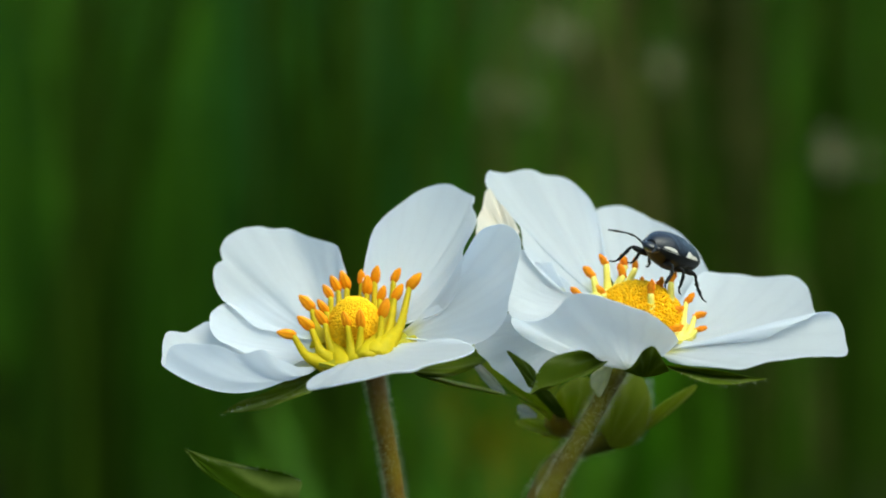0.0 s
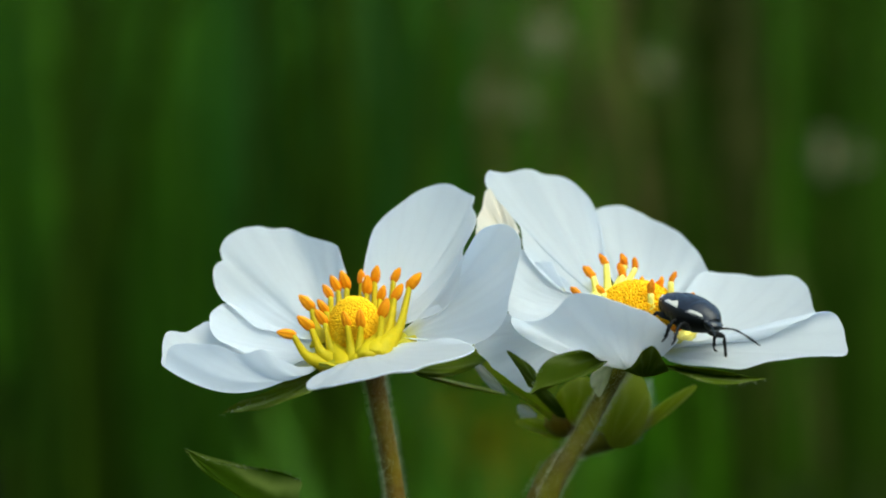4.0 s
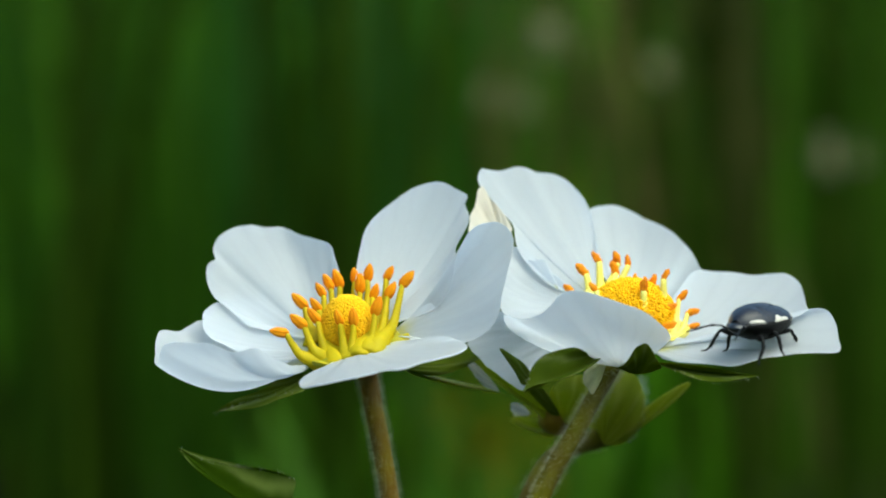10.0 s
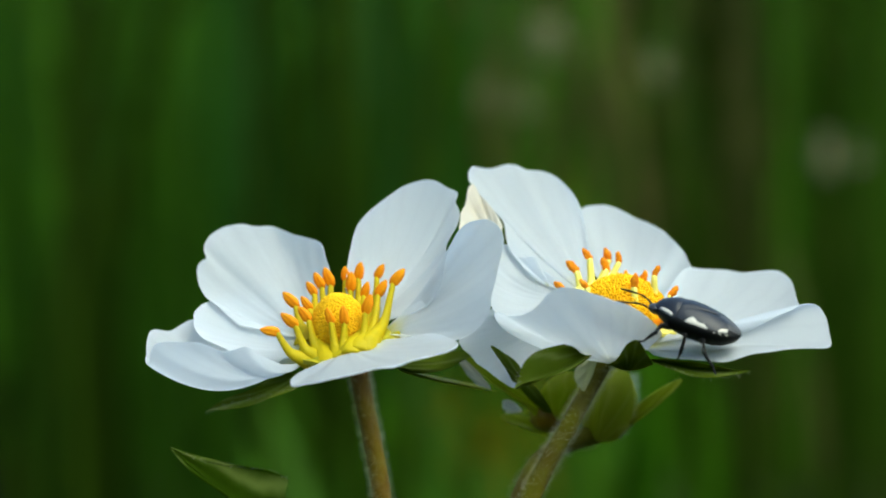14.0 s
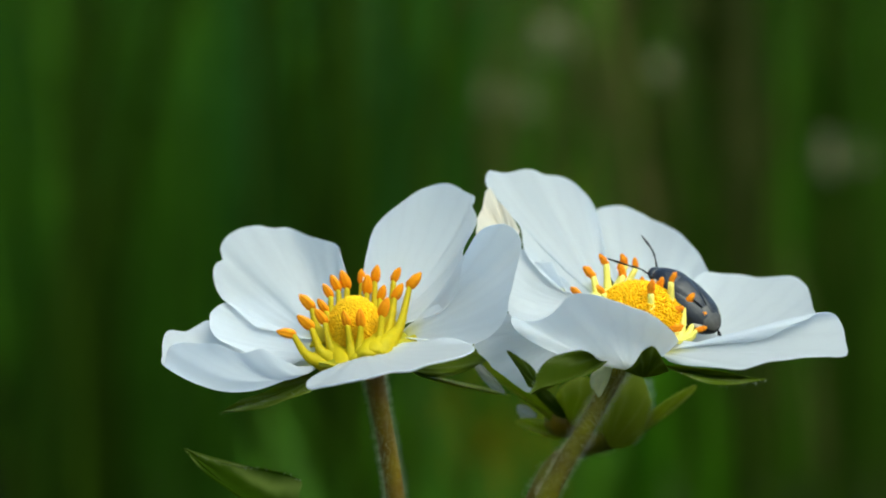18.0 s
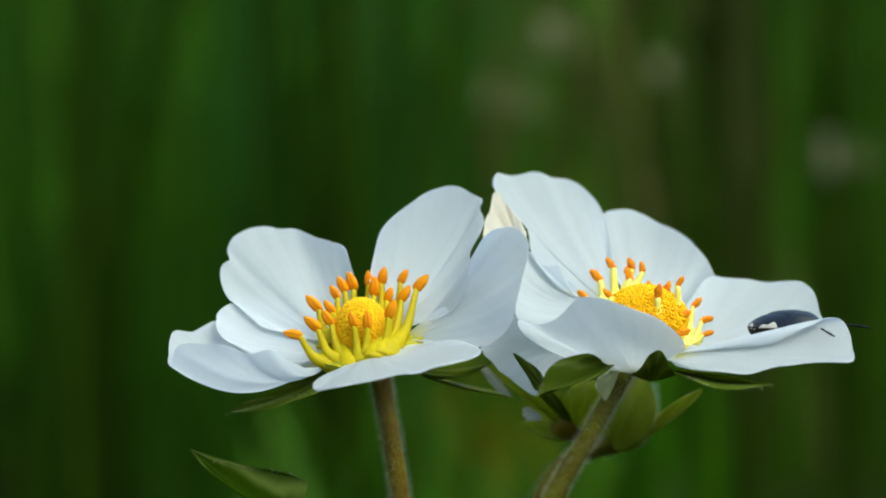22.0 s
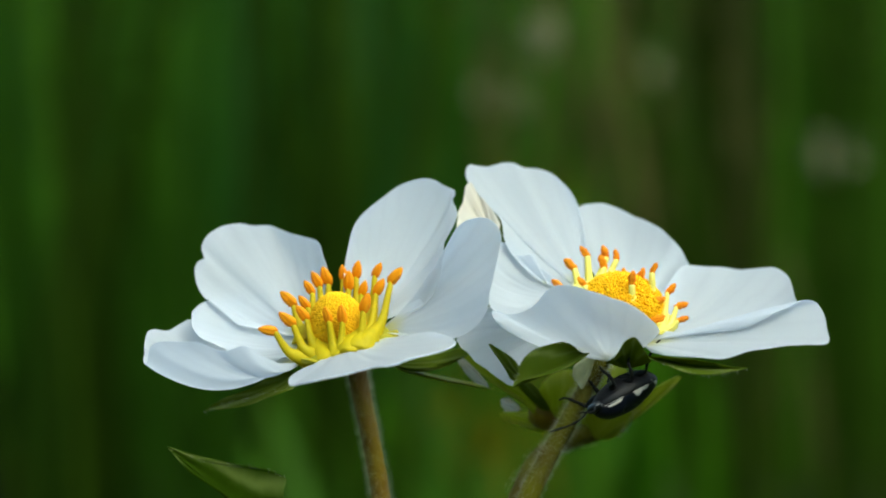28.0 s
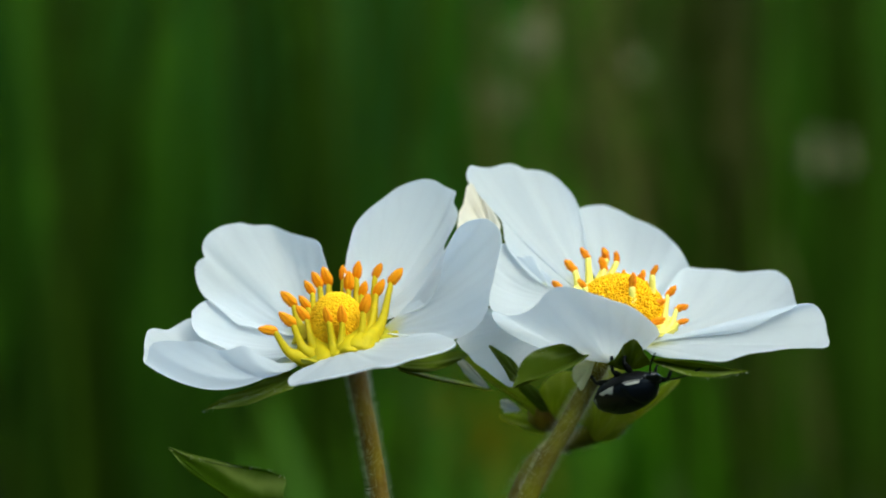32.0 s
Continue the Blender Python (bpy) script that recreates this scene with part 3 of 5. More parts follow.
    sheet(fl, base, (-2.36, 1, 105.44), ((-1.06, 3, 105.18), (0.71, 4.4, 104.67), (2.94, 5.4, 104.18), (5.4, 6, 103.35), (2.93, 5, 103.84), (0.71, 4, 104.29), (-1.27, 2.4, 104.9)), name="sepal", material=BUDGREEN, nu=16, nv=34, fray=0.03, bulge=(0, 0, -0.1), ripple=0.15, seed=4)
    sheet(fl, base, (-6.28, 1, 105.23), ((-8.14, 4, 104.96), (-10.02, 6.5, 104.48), (-12.15, 8.5, 103.85), (-10.02, 6.5, 104.04), (-7.7, 4, 104.43)), name="sepal", material=SEPAL, nu=16, nv=34, fray=0.03, bulge=(0, 0, -0.1), ripple=0.15, seed=14)
    hairs(((-16.75, -3.5, 102.4), (-15.1, -3.9, 103.02), (-12.95, -4.1, 103.62), (-10.22, -3.4, 104.27)), [0.02, 0.02], 130, 0.28, 24, fl, base)
    way, wide = [(-5.40, 0.5, 106.34), (-5.09, 0.5, 104.16), (-4.35, 0.5, 100.24), (-3.62, 1, 95.76), (-3.2, 1.2, 91.5), (-1.93, 2, 72.96), base], [0.82, 0.74, 0.72, 0.73, 0.74, 0.85, 1.0, 1.3]
    v, f = tube(way, wide, 60, 14, 0.03, seed=4)
    st = solid("stem", v, f, STEM, fl, "brown green hairy stem", base)
    hairs(way[:5], wide[:5], 5200, 0.52, 5, st, base)


def right_flower():
    base = (-1.07, 6, 0.75)
    fl = thing("strawberry_flower", base, "open white strawberry flower with drying anthers on a slanting stem", "flower", "strawberry flowers")
    PLANT.append((fl, base))
    sheet(fl, base, (12.57, 2.5, 110.87), ((12.98, 5, 112.6), (12.88, 8, 115.05), (12.57, 10.4, 117.32), (12.07, 11.4, 118.8), (11.28, 12, 119.95), (10.29, 12.4, 120.7), (9.23, 12.4, 121.06), (8.17, 12.2, 121.06), (7.52, 12, 121.37), (6.46, 11.8, 121.51), (5.3, 11.2, 121.26), (4.28, 10.6, 121.34), (3.68, 10, 121.32), (3.35, 9.4, 120.67), (3.44, 9, 119.98), (4.16, 8.6, 119.11), (5.22, 7.6, 117.83), (6.17, 6.4, 116.61), (6.37, 5.4, 115.18), (6.85, 5.2, 114.15), (8.15, 4.2, 112.83), (9.52, 3.2, 111.78)), bulge=(0.3, 1.3, -0.7), ripple=0.3, crease=0.24, seed=21)
    back = sheet(fl, base, (14.8, 3, 110.42), ((13.19, 7, 113.25), (12.51, 11, 115.96), (12.25, 13, 117.81), (12.85, 13.8, 118.33), (13.61, 14.2, 118.47), (14.51, 14.4, 118.43), (15.56, 14.2, 118.1), (16.9, 13.6, 117.45), (18.22, 12.8, 116.79), (19.4, 12, 115.96), (20.27, 11, 114.91), (21.05, 11, 113.77), (21.65, 12, 112.48), (19.96, 9, 110.75), (18.04, 5, 109.71)), bulge=(0.2, 1.2, -1.2), ripple=0.3, crease=0.2, seed=22)
    side = sheet(fl, base, (17.28, 1, 108.5), ((18.8, 6, 111.03), (20.58, 9.4, 112.96), (22.3, 9.8, 113), (23.87, 9.6, 112.87), (25.43, 9.4, 112.73), (26.97, 9, 112.83), (27.96, 8.6, 112.79), (28.7, 8, 112.34), (29.11, 7, 111.64), (29.12, 5.4, 110.68), (29.15, 3, 109.49), (27.89, 0.4, 108.26), (25.26, -1.6, 107.2), (22.18, -2.2, 106.87), (19.42, -1.8, 107.12)), bulge=(0.3, 0.2, -1.7), ripple=0.25, crease=0.16, seed=23)
    sheet(fl, base, (16.62, -3, 107.16), ((18.06, -2.6, 108.09), (20.35, -3.4, 107.9), (22.61, -4.2, 108.02), (24.25, -4.8, 108.29), (25.28, -5, 108.81), (26.47, -5, 109.4), (27.52, -4.8, 109.78), (28.21, -4.4, 110.19), (29.13, -4.2, 110.27), (29.72, -4.2, 110.02), (30.09, -4.6, 109.35), (30.19, -5.4, 108.39), (30.02, -6.6, 107.09), (28.41, -7, 107.06), (26.91, -7.2, 106.98), (25.62, -7.4, 106.74), (24.22, -7.6, 106.62), (23.19, -7.8, 106.34), (22.02, -7.8, 106.04), (20.19, -7.2, 106.18), (18.2, -6, 106.3), (17.06, -4.4, 106.53)), bulge=(0, -0.2, 0.15), ripple=0.12, crease=0.1, seed=24)
    sheet(fl, base, (14.05, -1.6, 105.77), ((15.26, -2.8, 105.83), (16.52, -4.2, 107.29), (17.63, -5.2, 107.96), (17.23, -6, 108.71), (16.32, -6.8, 109.45), (15.13, -7.6, 110.18), (13.4, -8.4, 110.87), (11.9, -9, 111.42), (10.64, -9.2, 111.76), (9.74, -9, 111.67), (9.01, -8.6, 111.21), (8.11, -8, 110.36), (7.17, -7.4, 109.84), (6.06, -6.6, 109.65), (5.16, -5.6, 109.97), (5.36, -4.4, 109.26), (6.45, -3.4, 108.2), (8.2, -2.4, 107.48), (10.6, -1.8, 107.07), (11.9, -1.6, 106.68)), bulge=(0, -1.3, -0.4), ripple=0.25, crease=0.14, seed=25)
    sheet(fl, base, (10.95, 1, 110.9), ((10.19, 3.4, 112.04), (8.92, 4.6, 113.09), (7.4, 5.8, 114.38), (6.16, 6, 115.04), (5.07, 5, 114.78), (4.4, 2.6, 113.51), (4.52, 0.2, 111.91), (4.82, -2, 110.74), (5.21, -3.8, 109.92), (6.19, -5, 109.57), (7.37, -5.4, 109.66), (8.43, -5.2, 110.25), (9.63, -4, 110.99)), bulge=(-0.3, 0.8, -1.0), ripple=0.25, crease=0.3, seed=26)
    sheet(fl, base, (10.44, 4, 108.41), ((6.48, 4.6, 110.39), (4.69, 4, 109.65), (3.44, 3.4, 108.65), (2.45, 2, 107.59), (2.71, 1, 107.06), (3.56, 0, 106.18), (4.59, -0.8, 105.26), (5.66, -1.2, 104.5), (6.65, -1.2, 104.03), (7.56, 0, 105.14), (9.47, 2, 106.28)), bulge=(0, -0.4, 0.2), ripple=0.3, crease=0.25, seed=27)
    sheet(fl, base, (9.5, 2.6, 111.7), ((9.14, 2.6, 112.58), (8.71, 2.8, 113.55), (8.28, 3, 114.08), (7.68, 3.4, 113.94), (7.07, 3.8, 113.98), (7.58, 3.2, 113.19), (8.36, 2.8, 112.32)), bulge=(0, -0.2, -0.1), ripple=0.05, crease=0.06, seed=36, nu=12, nv=30, label="small folded corner of the petal")
    sheet(fl, base, (5.39, 5.4, 115.04), ((6.09, 6.6, 116.48), (5.21, 7.4, 117.83), (4.16, 8.6, 119.2), (3.7, 8.6, 119.88), (3.38, 8.2, 119.64), (3.24, 7.6, 118.73), (3.05, 7, 117.92), (2.73, 6.4, 117.46), (2.63, 6, 116.83), (2.54, 5.2, 115.85), (2.93, 4.4, 114.6)), bulge=(0, 0.4, 0), ripple=0.3, crease=0.3, seed=28, material=CREAM, label="withered cream petal with brown spots along its edge")
    for ob, foot, amount in ((back, (14.8, 3, 110.42), 1.6), (side, (17.28, 1, 108.5), 1.0)):
        NODDING.append((ob, (Vector(foot) - Vector(base)) * MM, amount))
    dome(fl, base, (15.15, 0.5, 109.91), (0.12, -0.25, 0.95), 3.1, 2.4, 2400, PISTIL_DEEP, 7, 0.5, 0.1)
    nectar_ring(fl, base, (15.55, 0, 108.96), (0.12, -0.25, 0.95), 2.7, 0.3, FILAMENT_PALE)
    heads = ((12.51, 3, 114.12), (11.35, 2, 113.16), (10.25, 0, 111.70), (12.09, -0.5, 111.84), (14.13, 3.5, 114.03), (13.92, 3, 113.28), (14.97, 3, 113.81), (15.54, 3.5, 112.31),
             (15.86, -2.2, 112.03), (16.72, 0.5, 112.26), (17.64, -0.5, 112.79), (18.94, 0, 111.18), (17.81, -1, 110.33), (19.72, 0, 109.92), (19.67, -1.5, 108.88), (17.77, -2, 108.98))
    for k, h in enumerate(heads):
        dx, dy = h[0] - 15.46, h[1]
        foot = (15.46 + dx * 0.72, dy * 0.9, 109.18 + 0.2 * dy - 0.16 * dx)
        if k >= 11:
            foot = (17.77, -1.5, 107.71)
        if k in (4, 5, 6):
            foot = (12.27, 2, 110.84)
        lean = (0.25 * dx, -0.2, 1.0) if k < 12 else (1, -0.2, 0.35)
        stamen(fl, base, foot, h, lean, ANTHER_OLD, FILAMENT_PALE, 0.74 + 0.1 * math.sin(k * 1.7), k + 30, 0.8, 1.25 if k < 11 else 0.95, (0.16, 0.3, 0.36, 0.3, 0.1), 0.55)
    sheet(fl, base, (12.76, -3, 106.91), ((12, -4.4, 107.6), (10.63, -5.4, 107.46), (9.12, -6, 107.23), (8.06, -6.2, 106.86), (7.24, -6.6, 106.12), (6.86, -6.8, 105.12), (6.47, -7, 104.12), (7.05, -7.2, 104.63), (8.01, -7.4, 104.81), (9.28, -7.2, 105.13), (10.78, -6.6, 105.61), (11.87, -5.2, 106.35)), name="sepal", material=SEPAL, nu=16, nv=34, fray=0.03, bulge=(0, -1.0, -0.2), ripple=0.3, seed=31, label="dark green sepal with a curled edge")
    sheet(fl, base, (15.28, -2.6, 105.26), ((13.63, -4.2, 105.84), (14.35, -4.8, 106.38), (14.9, -5.4, 107.21), (15.55, -5.8, 107.82), (16.26, -5.4, 107.08), (16.72, -5, 106.35), (17.03, -4.2, 105.76)), name="sepal", material=SEPAL, nu=16, nv=34, fray=0.03, bulge=(0, -0.7, 0), ripple=0.15, seed=32)
    sheet(fl, base, (16.76, -4.4, 106.19), ((17.56, -6, 106.3), (19.37, -7, 106.13), (21.22, -7.4, 105.86), (22.69, -7.4, 105.52), (24.07, -7.4, 105.35), (22.88, -7.6, 105.07), (21.16, -8, 104.92), (19.4, -8, 105.13), (17.98, -7, 105.63), (17.18, -5.6, 105.95)), name="sepal", material=SEPAL, nu=16, nv=34, fray=0.03, bulge=(0, -0.4, -0.1), ripple=0.2, seed=33, label="long pointed sepal with a pale hairy underside")
    sheet(fl, base, (7.47, -2.4, 104.22), ((7.43, -2.4, 105.08), (6.7, -2.4, 106.11), (5.85, -2.2, 106.7), (4.82, -2, 107.3), (5.33, -2.2, 106.45), (5.93, -2.4, 105.59), (6.44, -2.6, 104.57)), name="sepal", material=SEPAL, nu=16, nv=34, fray=0.03, bulge=(0, -0.4, 0), ripple=0.1, seed=34)
    sheet(fl, base, (12.99, -1.4, 106.2), ((12.4, -1.8, 106.26), (11.66, -2, 105.79), (11.19, -2, 105.23), (11.45, -2, 104.29), (11.88, -2, 103.64), (12.53, -1.8, 104.71)), bulge=(0, -0.6, 0), name="calyx_base", material=CALYX, nu=10, nv=24, ripple=0.1, seed=35, label="pale hairy base of the calyx")
    for rim, count, seed in ((((17.72, -6.6, 105.74), (19.49, -8, 105.13), (21.37, -8, 104.92), (22.88, -7.6, 105.07), (24.07, -7.4, 105.35)), 150, 21), (((12, -4.4, 107.55), (9.12, -6, 107.23), (7.24, -6.6, 106.12), (6.56, -7, 104.2)), 300, 22), (((11.44, -2.2, 105.5), (11.26, -2.2, 104.73), (11.87, -2.2, 103.69)), 160, 23)):
        hairs(rim, [0.02, 0.02], count // 2, 0.35, seed, fl, base)
    way, wide = [(14.25, 0, 107.01), (12.84, -0.3, 104.63), (10.79, -0.5, 100.96), (7.99, 0, 95.85), (2.45, 2, 83.48), (0.27, 4, 59.30), base], [0.82, 0.68, 0.68, 0.72, 0.85, 1.05, 1.2, 1.3]
    v, f = tube(way, wide, 60, 14, 0.08, seed=9)
    st = solid("stem", v, f, STEM_GREEN, fl, "olive green hairy stem", base)
    hairs(way[:5], wide[:5], 5600, 0.55, 6, st, base)


def green_fruit():
    """A small green fruit in its calyx, behind the flowers."""
    base = (0.28, 14, -3.39)
    th = thing("unripe_strawberry", base, "small unripe green strawberry in its hairy calyx behind the flowers", "fruit")
    PLANT.append((th, base))
    for name, c, wide, tall, material in (("fruit", (14.58, 12, 101.88), 2.25, 3.05, BUDGREEN), ("calyx_cup", (10, 11, 101.26), 1.75, 1.5, STEM)):
        verts = []
        for i in range(20):
            a = math.pi * (i / 19 - 0.5)
            for j in range(32):
                t = 2 * math.pi * j / 32
                r = wide * math.cos(a) * (1 + 0.045 * math.cos(8 * t) + 0.06 * noise.noise((i * 0.5, j * 0.5, 3)))
                verts.append(np.array(c) + np.array((r * math.cos(t) + 0.25 * math.sin(a), r * math.sin(t), tall * math.sin(a))))
        solid(name, verts, grid_faces(20, 32, True), material, th, "", base)
    sheet(th, base, (15.15, 11.5, 99.72), ((16.16, 11, 101.35), (18.08, 11, 102.81), (20.22, 11.5, 103.93), (20.5, 11.5, 103.74), (18.81, 11, 102.17), (16.71, 11, 100.71)), name="sepal", material=BUDGREEN, nu=16, nv=30, fray=0.03, thick=0.12, bulge=(0, 0, -0.25), ripple=0.12, seed=41)
    sheet(th, base, (9.84, 10.5, 101.15), ((9.25, 9.5, 102.62), (7.04, 8.5, 104.21), (4.77, 7.6, 105.78), (2.78, 7, 106.43), (3.5, 7.4, 105.39), (5.46, 8.4, 103.67), (7.53, 9.4, 102.26), (9.15, 10.4, 100.61)), name="sepal", material=BUDGREEN, nu=16, nv=30, fray=0.03, thick=0.12, bulge=(0, -0.3, -0.2), ripple=0.2, seed=42)
    sheet(th, base, (10.34, 9.4, 100.9), ((9.03, 8.6, 103.21), (9.65, 8.2, 104.13), (10.72, 8, 104.68), (11.8, 8, 104.68), (12.17, 8.2, 103.55), (12.11, 8.6, 102.31), (11.4, 9, 101.02)), name="sepal", material=BUDGREEN, nu=16, nv=30, fray=0.03, thick=0.12, bulge=(0, -0.7, 0), ripple=0.2, seed=43)
    sheet(th, base, (9.86, 8.8, 101.57), ((9.01, 8, 103.06), (8.27, 7.6, 103.8), (7.37, 7.4, 103.81), (7.46, 7.6, 103.35), (8.2, 8, 102.52), (9.12, 8.6, 101.58)), name="sepal", material=SEPAL, nu=14, nv=26, fray=0.03, bulge=(0, -0.4, 0), ripple=0.15, seed=44)
    sheet(th, base, (10.11, 12.5, 100.11), ((8.66, 13, 100.95), (6.55, 13.5, 101.15), (6, 13.6, 100.78), (7.55, 13, 100.03), (9.38, 12.6, 99.41)), name="sepal", material=BUDGREEN, nu=16, nv=30, fray=0.03, thick=0.12, bulge=(0, 0, -0.3), ripple=0.2, seed=45)
    sheet(th, base, (13.45, 10, 99.14), ((12.85, 9, 101.47), (13.61, 8.8, 103.74), (14.84, 9, 105), (16.05, 9.4, 104.53), (16.53, 9.8, 102.78), (16.2, 10.2, 100.71), (15.21, 10.4, 99.34)), name="sepal", material=BUDGREEN, nu=16, nv=30, fray=0.03, thick=0.12, bulge=(0, -0.8, 0), ripple=0.2, crease=0.3, seed=46)
    sheet(th, base, (5, 8, 103.47), ((4.22, 7.2, 104.63), (2.95, 6.6, 105.91), (2.33, 6.4, 106.1), (2.87, 6.8, 105.01), (3.96, 7.6, 103.71)), material=CREAM, nu=10, nv=20, bulge=(0, -0.2, 0), ripple=0.1, seed=51, label="white withered petal edge")
    sheet(th, base, (7.55, 10, 101.5), ((6.98, 9.4, 102.26), (6.24, 9, 102.56), (5.84, 9, 102.1), (6.26, 9.4, 101.45)), material=CREAM, nu=10, nv=20, bulge=(0, -0.2, 0), ripple=0.1, seed=52, label="withered cream petal scrap")
    way, wide = [(13.8, 12, 99.68), (9.51, 10, 98.15), (7.12, 6, 94.91), (2.49, 6, 83.04), (0.54, 8, 58.28), base], [0.9, 0.7, 0.7, 0.8, 0.9, 1.1]
    v, f = tube(way, wide, 40, 12, 0.06, seed=5)
    st = solid("stem", v, f, STEM_GREEN, th, "", base)
    hairs(way[:3], wide, 700, 0.5, 8, st, base)
    hairs([(14.72, 12, 104.5), (14.67, 12, 101.75), (14.26, 12, 99.22)], [2.1, 2.3, 1.2], 1500, 0.5, 11, th, base)


def low_leaf():
    base = (-9.73, 0, 3.85)
    th = thing("strawberry_leaf", base, "pointed green strawberry leaf folded along its midrib", "leaf")
    PLANT.append((th, base))
    sheet(th, base, (-19.67, -2.4, 99.8), ((-18.87, -2.2, 99.31), (-17.4, -1.8, 98.81), (-14.86, -1.2, 98.33), (-12.52, -0.6, 97.93), (-11.45, -0.4, 97.57), (-10.75, -0.4, 97.14), (-10.94, -1, 96.37), (-11.07, -1.8, 95.45), (-12.16, -3, 93.84), (-13.42, -3.4, 94.74), (-14.92, -3.4, 95.98), (-16.43, -3.2, 96.94), (-18.09, -2.8, 98.07), (-19.15, -2.5, 99.16)), bulge=(0.1, 0.5, -0.3), name="leaf_blade", material=LEAF, ripple=0.2, crease=0.3, fray=0.03, seed=61, nv=60, thick=0.12, spread=0.0)
    hairs([(-19.67, -2.4, 99.8), (-17.38, -2, 98.82), (-14.83, -1.6, 98.36), (-12.27, -1.2, 97.98), (-10.73, -0.8, 97.17)], [0.02, 0.02], 130, 0.25, 19, th, base)
    way, wide = [(-12.17, -2.9, 93.96), (-9.12, -1.5, 84), (-8.43, 0, 60.32), base], [0.4, 0.6, 0.9, 1.2]
    v, f = tube(way, wide, 40, 12, 0.06, seed=6)
    st = solid("stalk", v, f, STEM_GREEN, th, "", base)
    hairs(way[:3], wide, 900, 0.7, 9, st, base)


# ---- the bug ----
def half_width(x):
    if x < -0.5:
        return 1.92 * max(0.0, 1 - ((-0.5 - x) / 3.2) ** 2.5) ** 0.6
    return 1.92 * max(0.0, 1 - ((x + 0.5) / 3.75) ** 2.3) ** 0.75


def top_height(x):
    if x < 0.5:
        return 1.15 * max(0.0, 1 - ((0.5 - x) / 4.25) ** 2.2) ** 0.8
    return 1.15 * max(0.0, 1 - ((x - 0.5) / 2.75) ** 2) ** 0.7


def shell(x0, x1, lo, hi, lift, n=14, m=10):
    """A patch of the bug's domed back between x0 and x1; lo and hi give its edges as shares of the half width."""
    verts = []
    for i in range(n):
        x = x0 + (x1 - x0) * i / (n - 1)
        w, h = half_width(x), top_height(x)
        a, b = lo((x - x0) / (x1 - x0)), hi((x - x0) / (x1 - x0))
        for j in range(m):
            y = a + (b - a) * j / (m - 1)
            y = max(-0.999, min(0.999, y))
            rim = min(1.0, 6 * min(j, m - 1 - j) / (m - 1), 6 * min(i, n - 1 - i) / (n - 1))
            verts.append((x, w * y * (1 + lift * 0.1), h * (1 - abs(y) ** 2.3) ** 0.8 + lift * (0.3 + 0.7 * rim) + 0.02))
    return verts, grid_faces(n, m)


BUG_LEGS = []


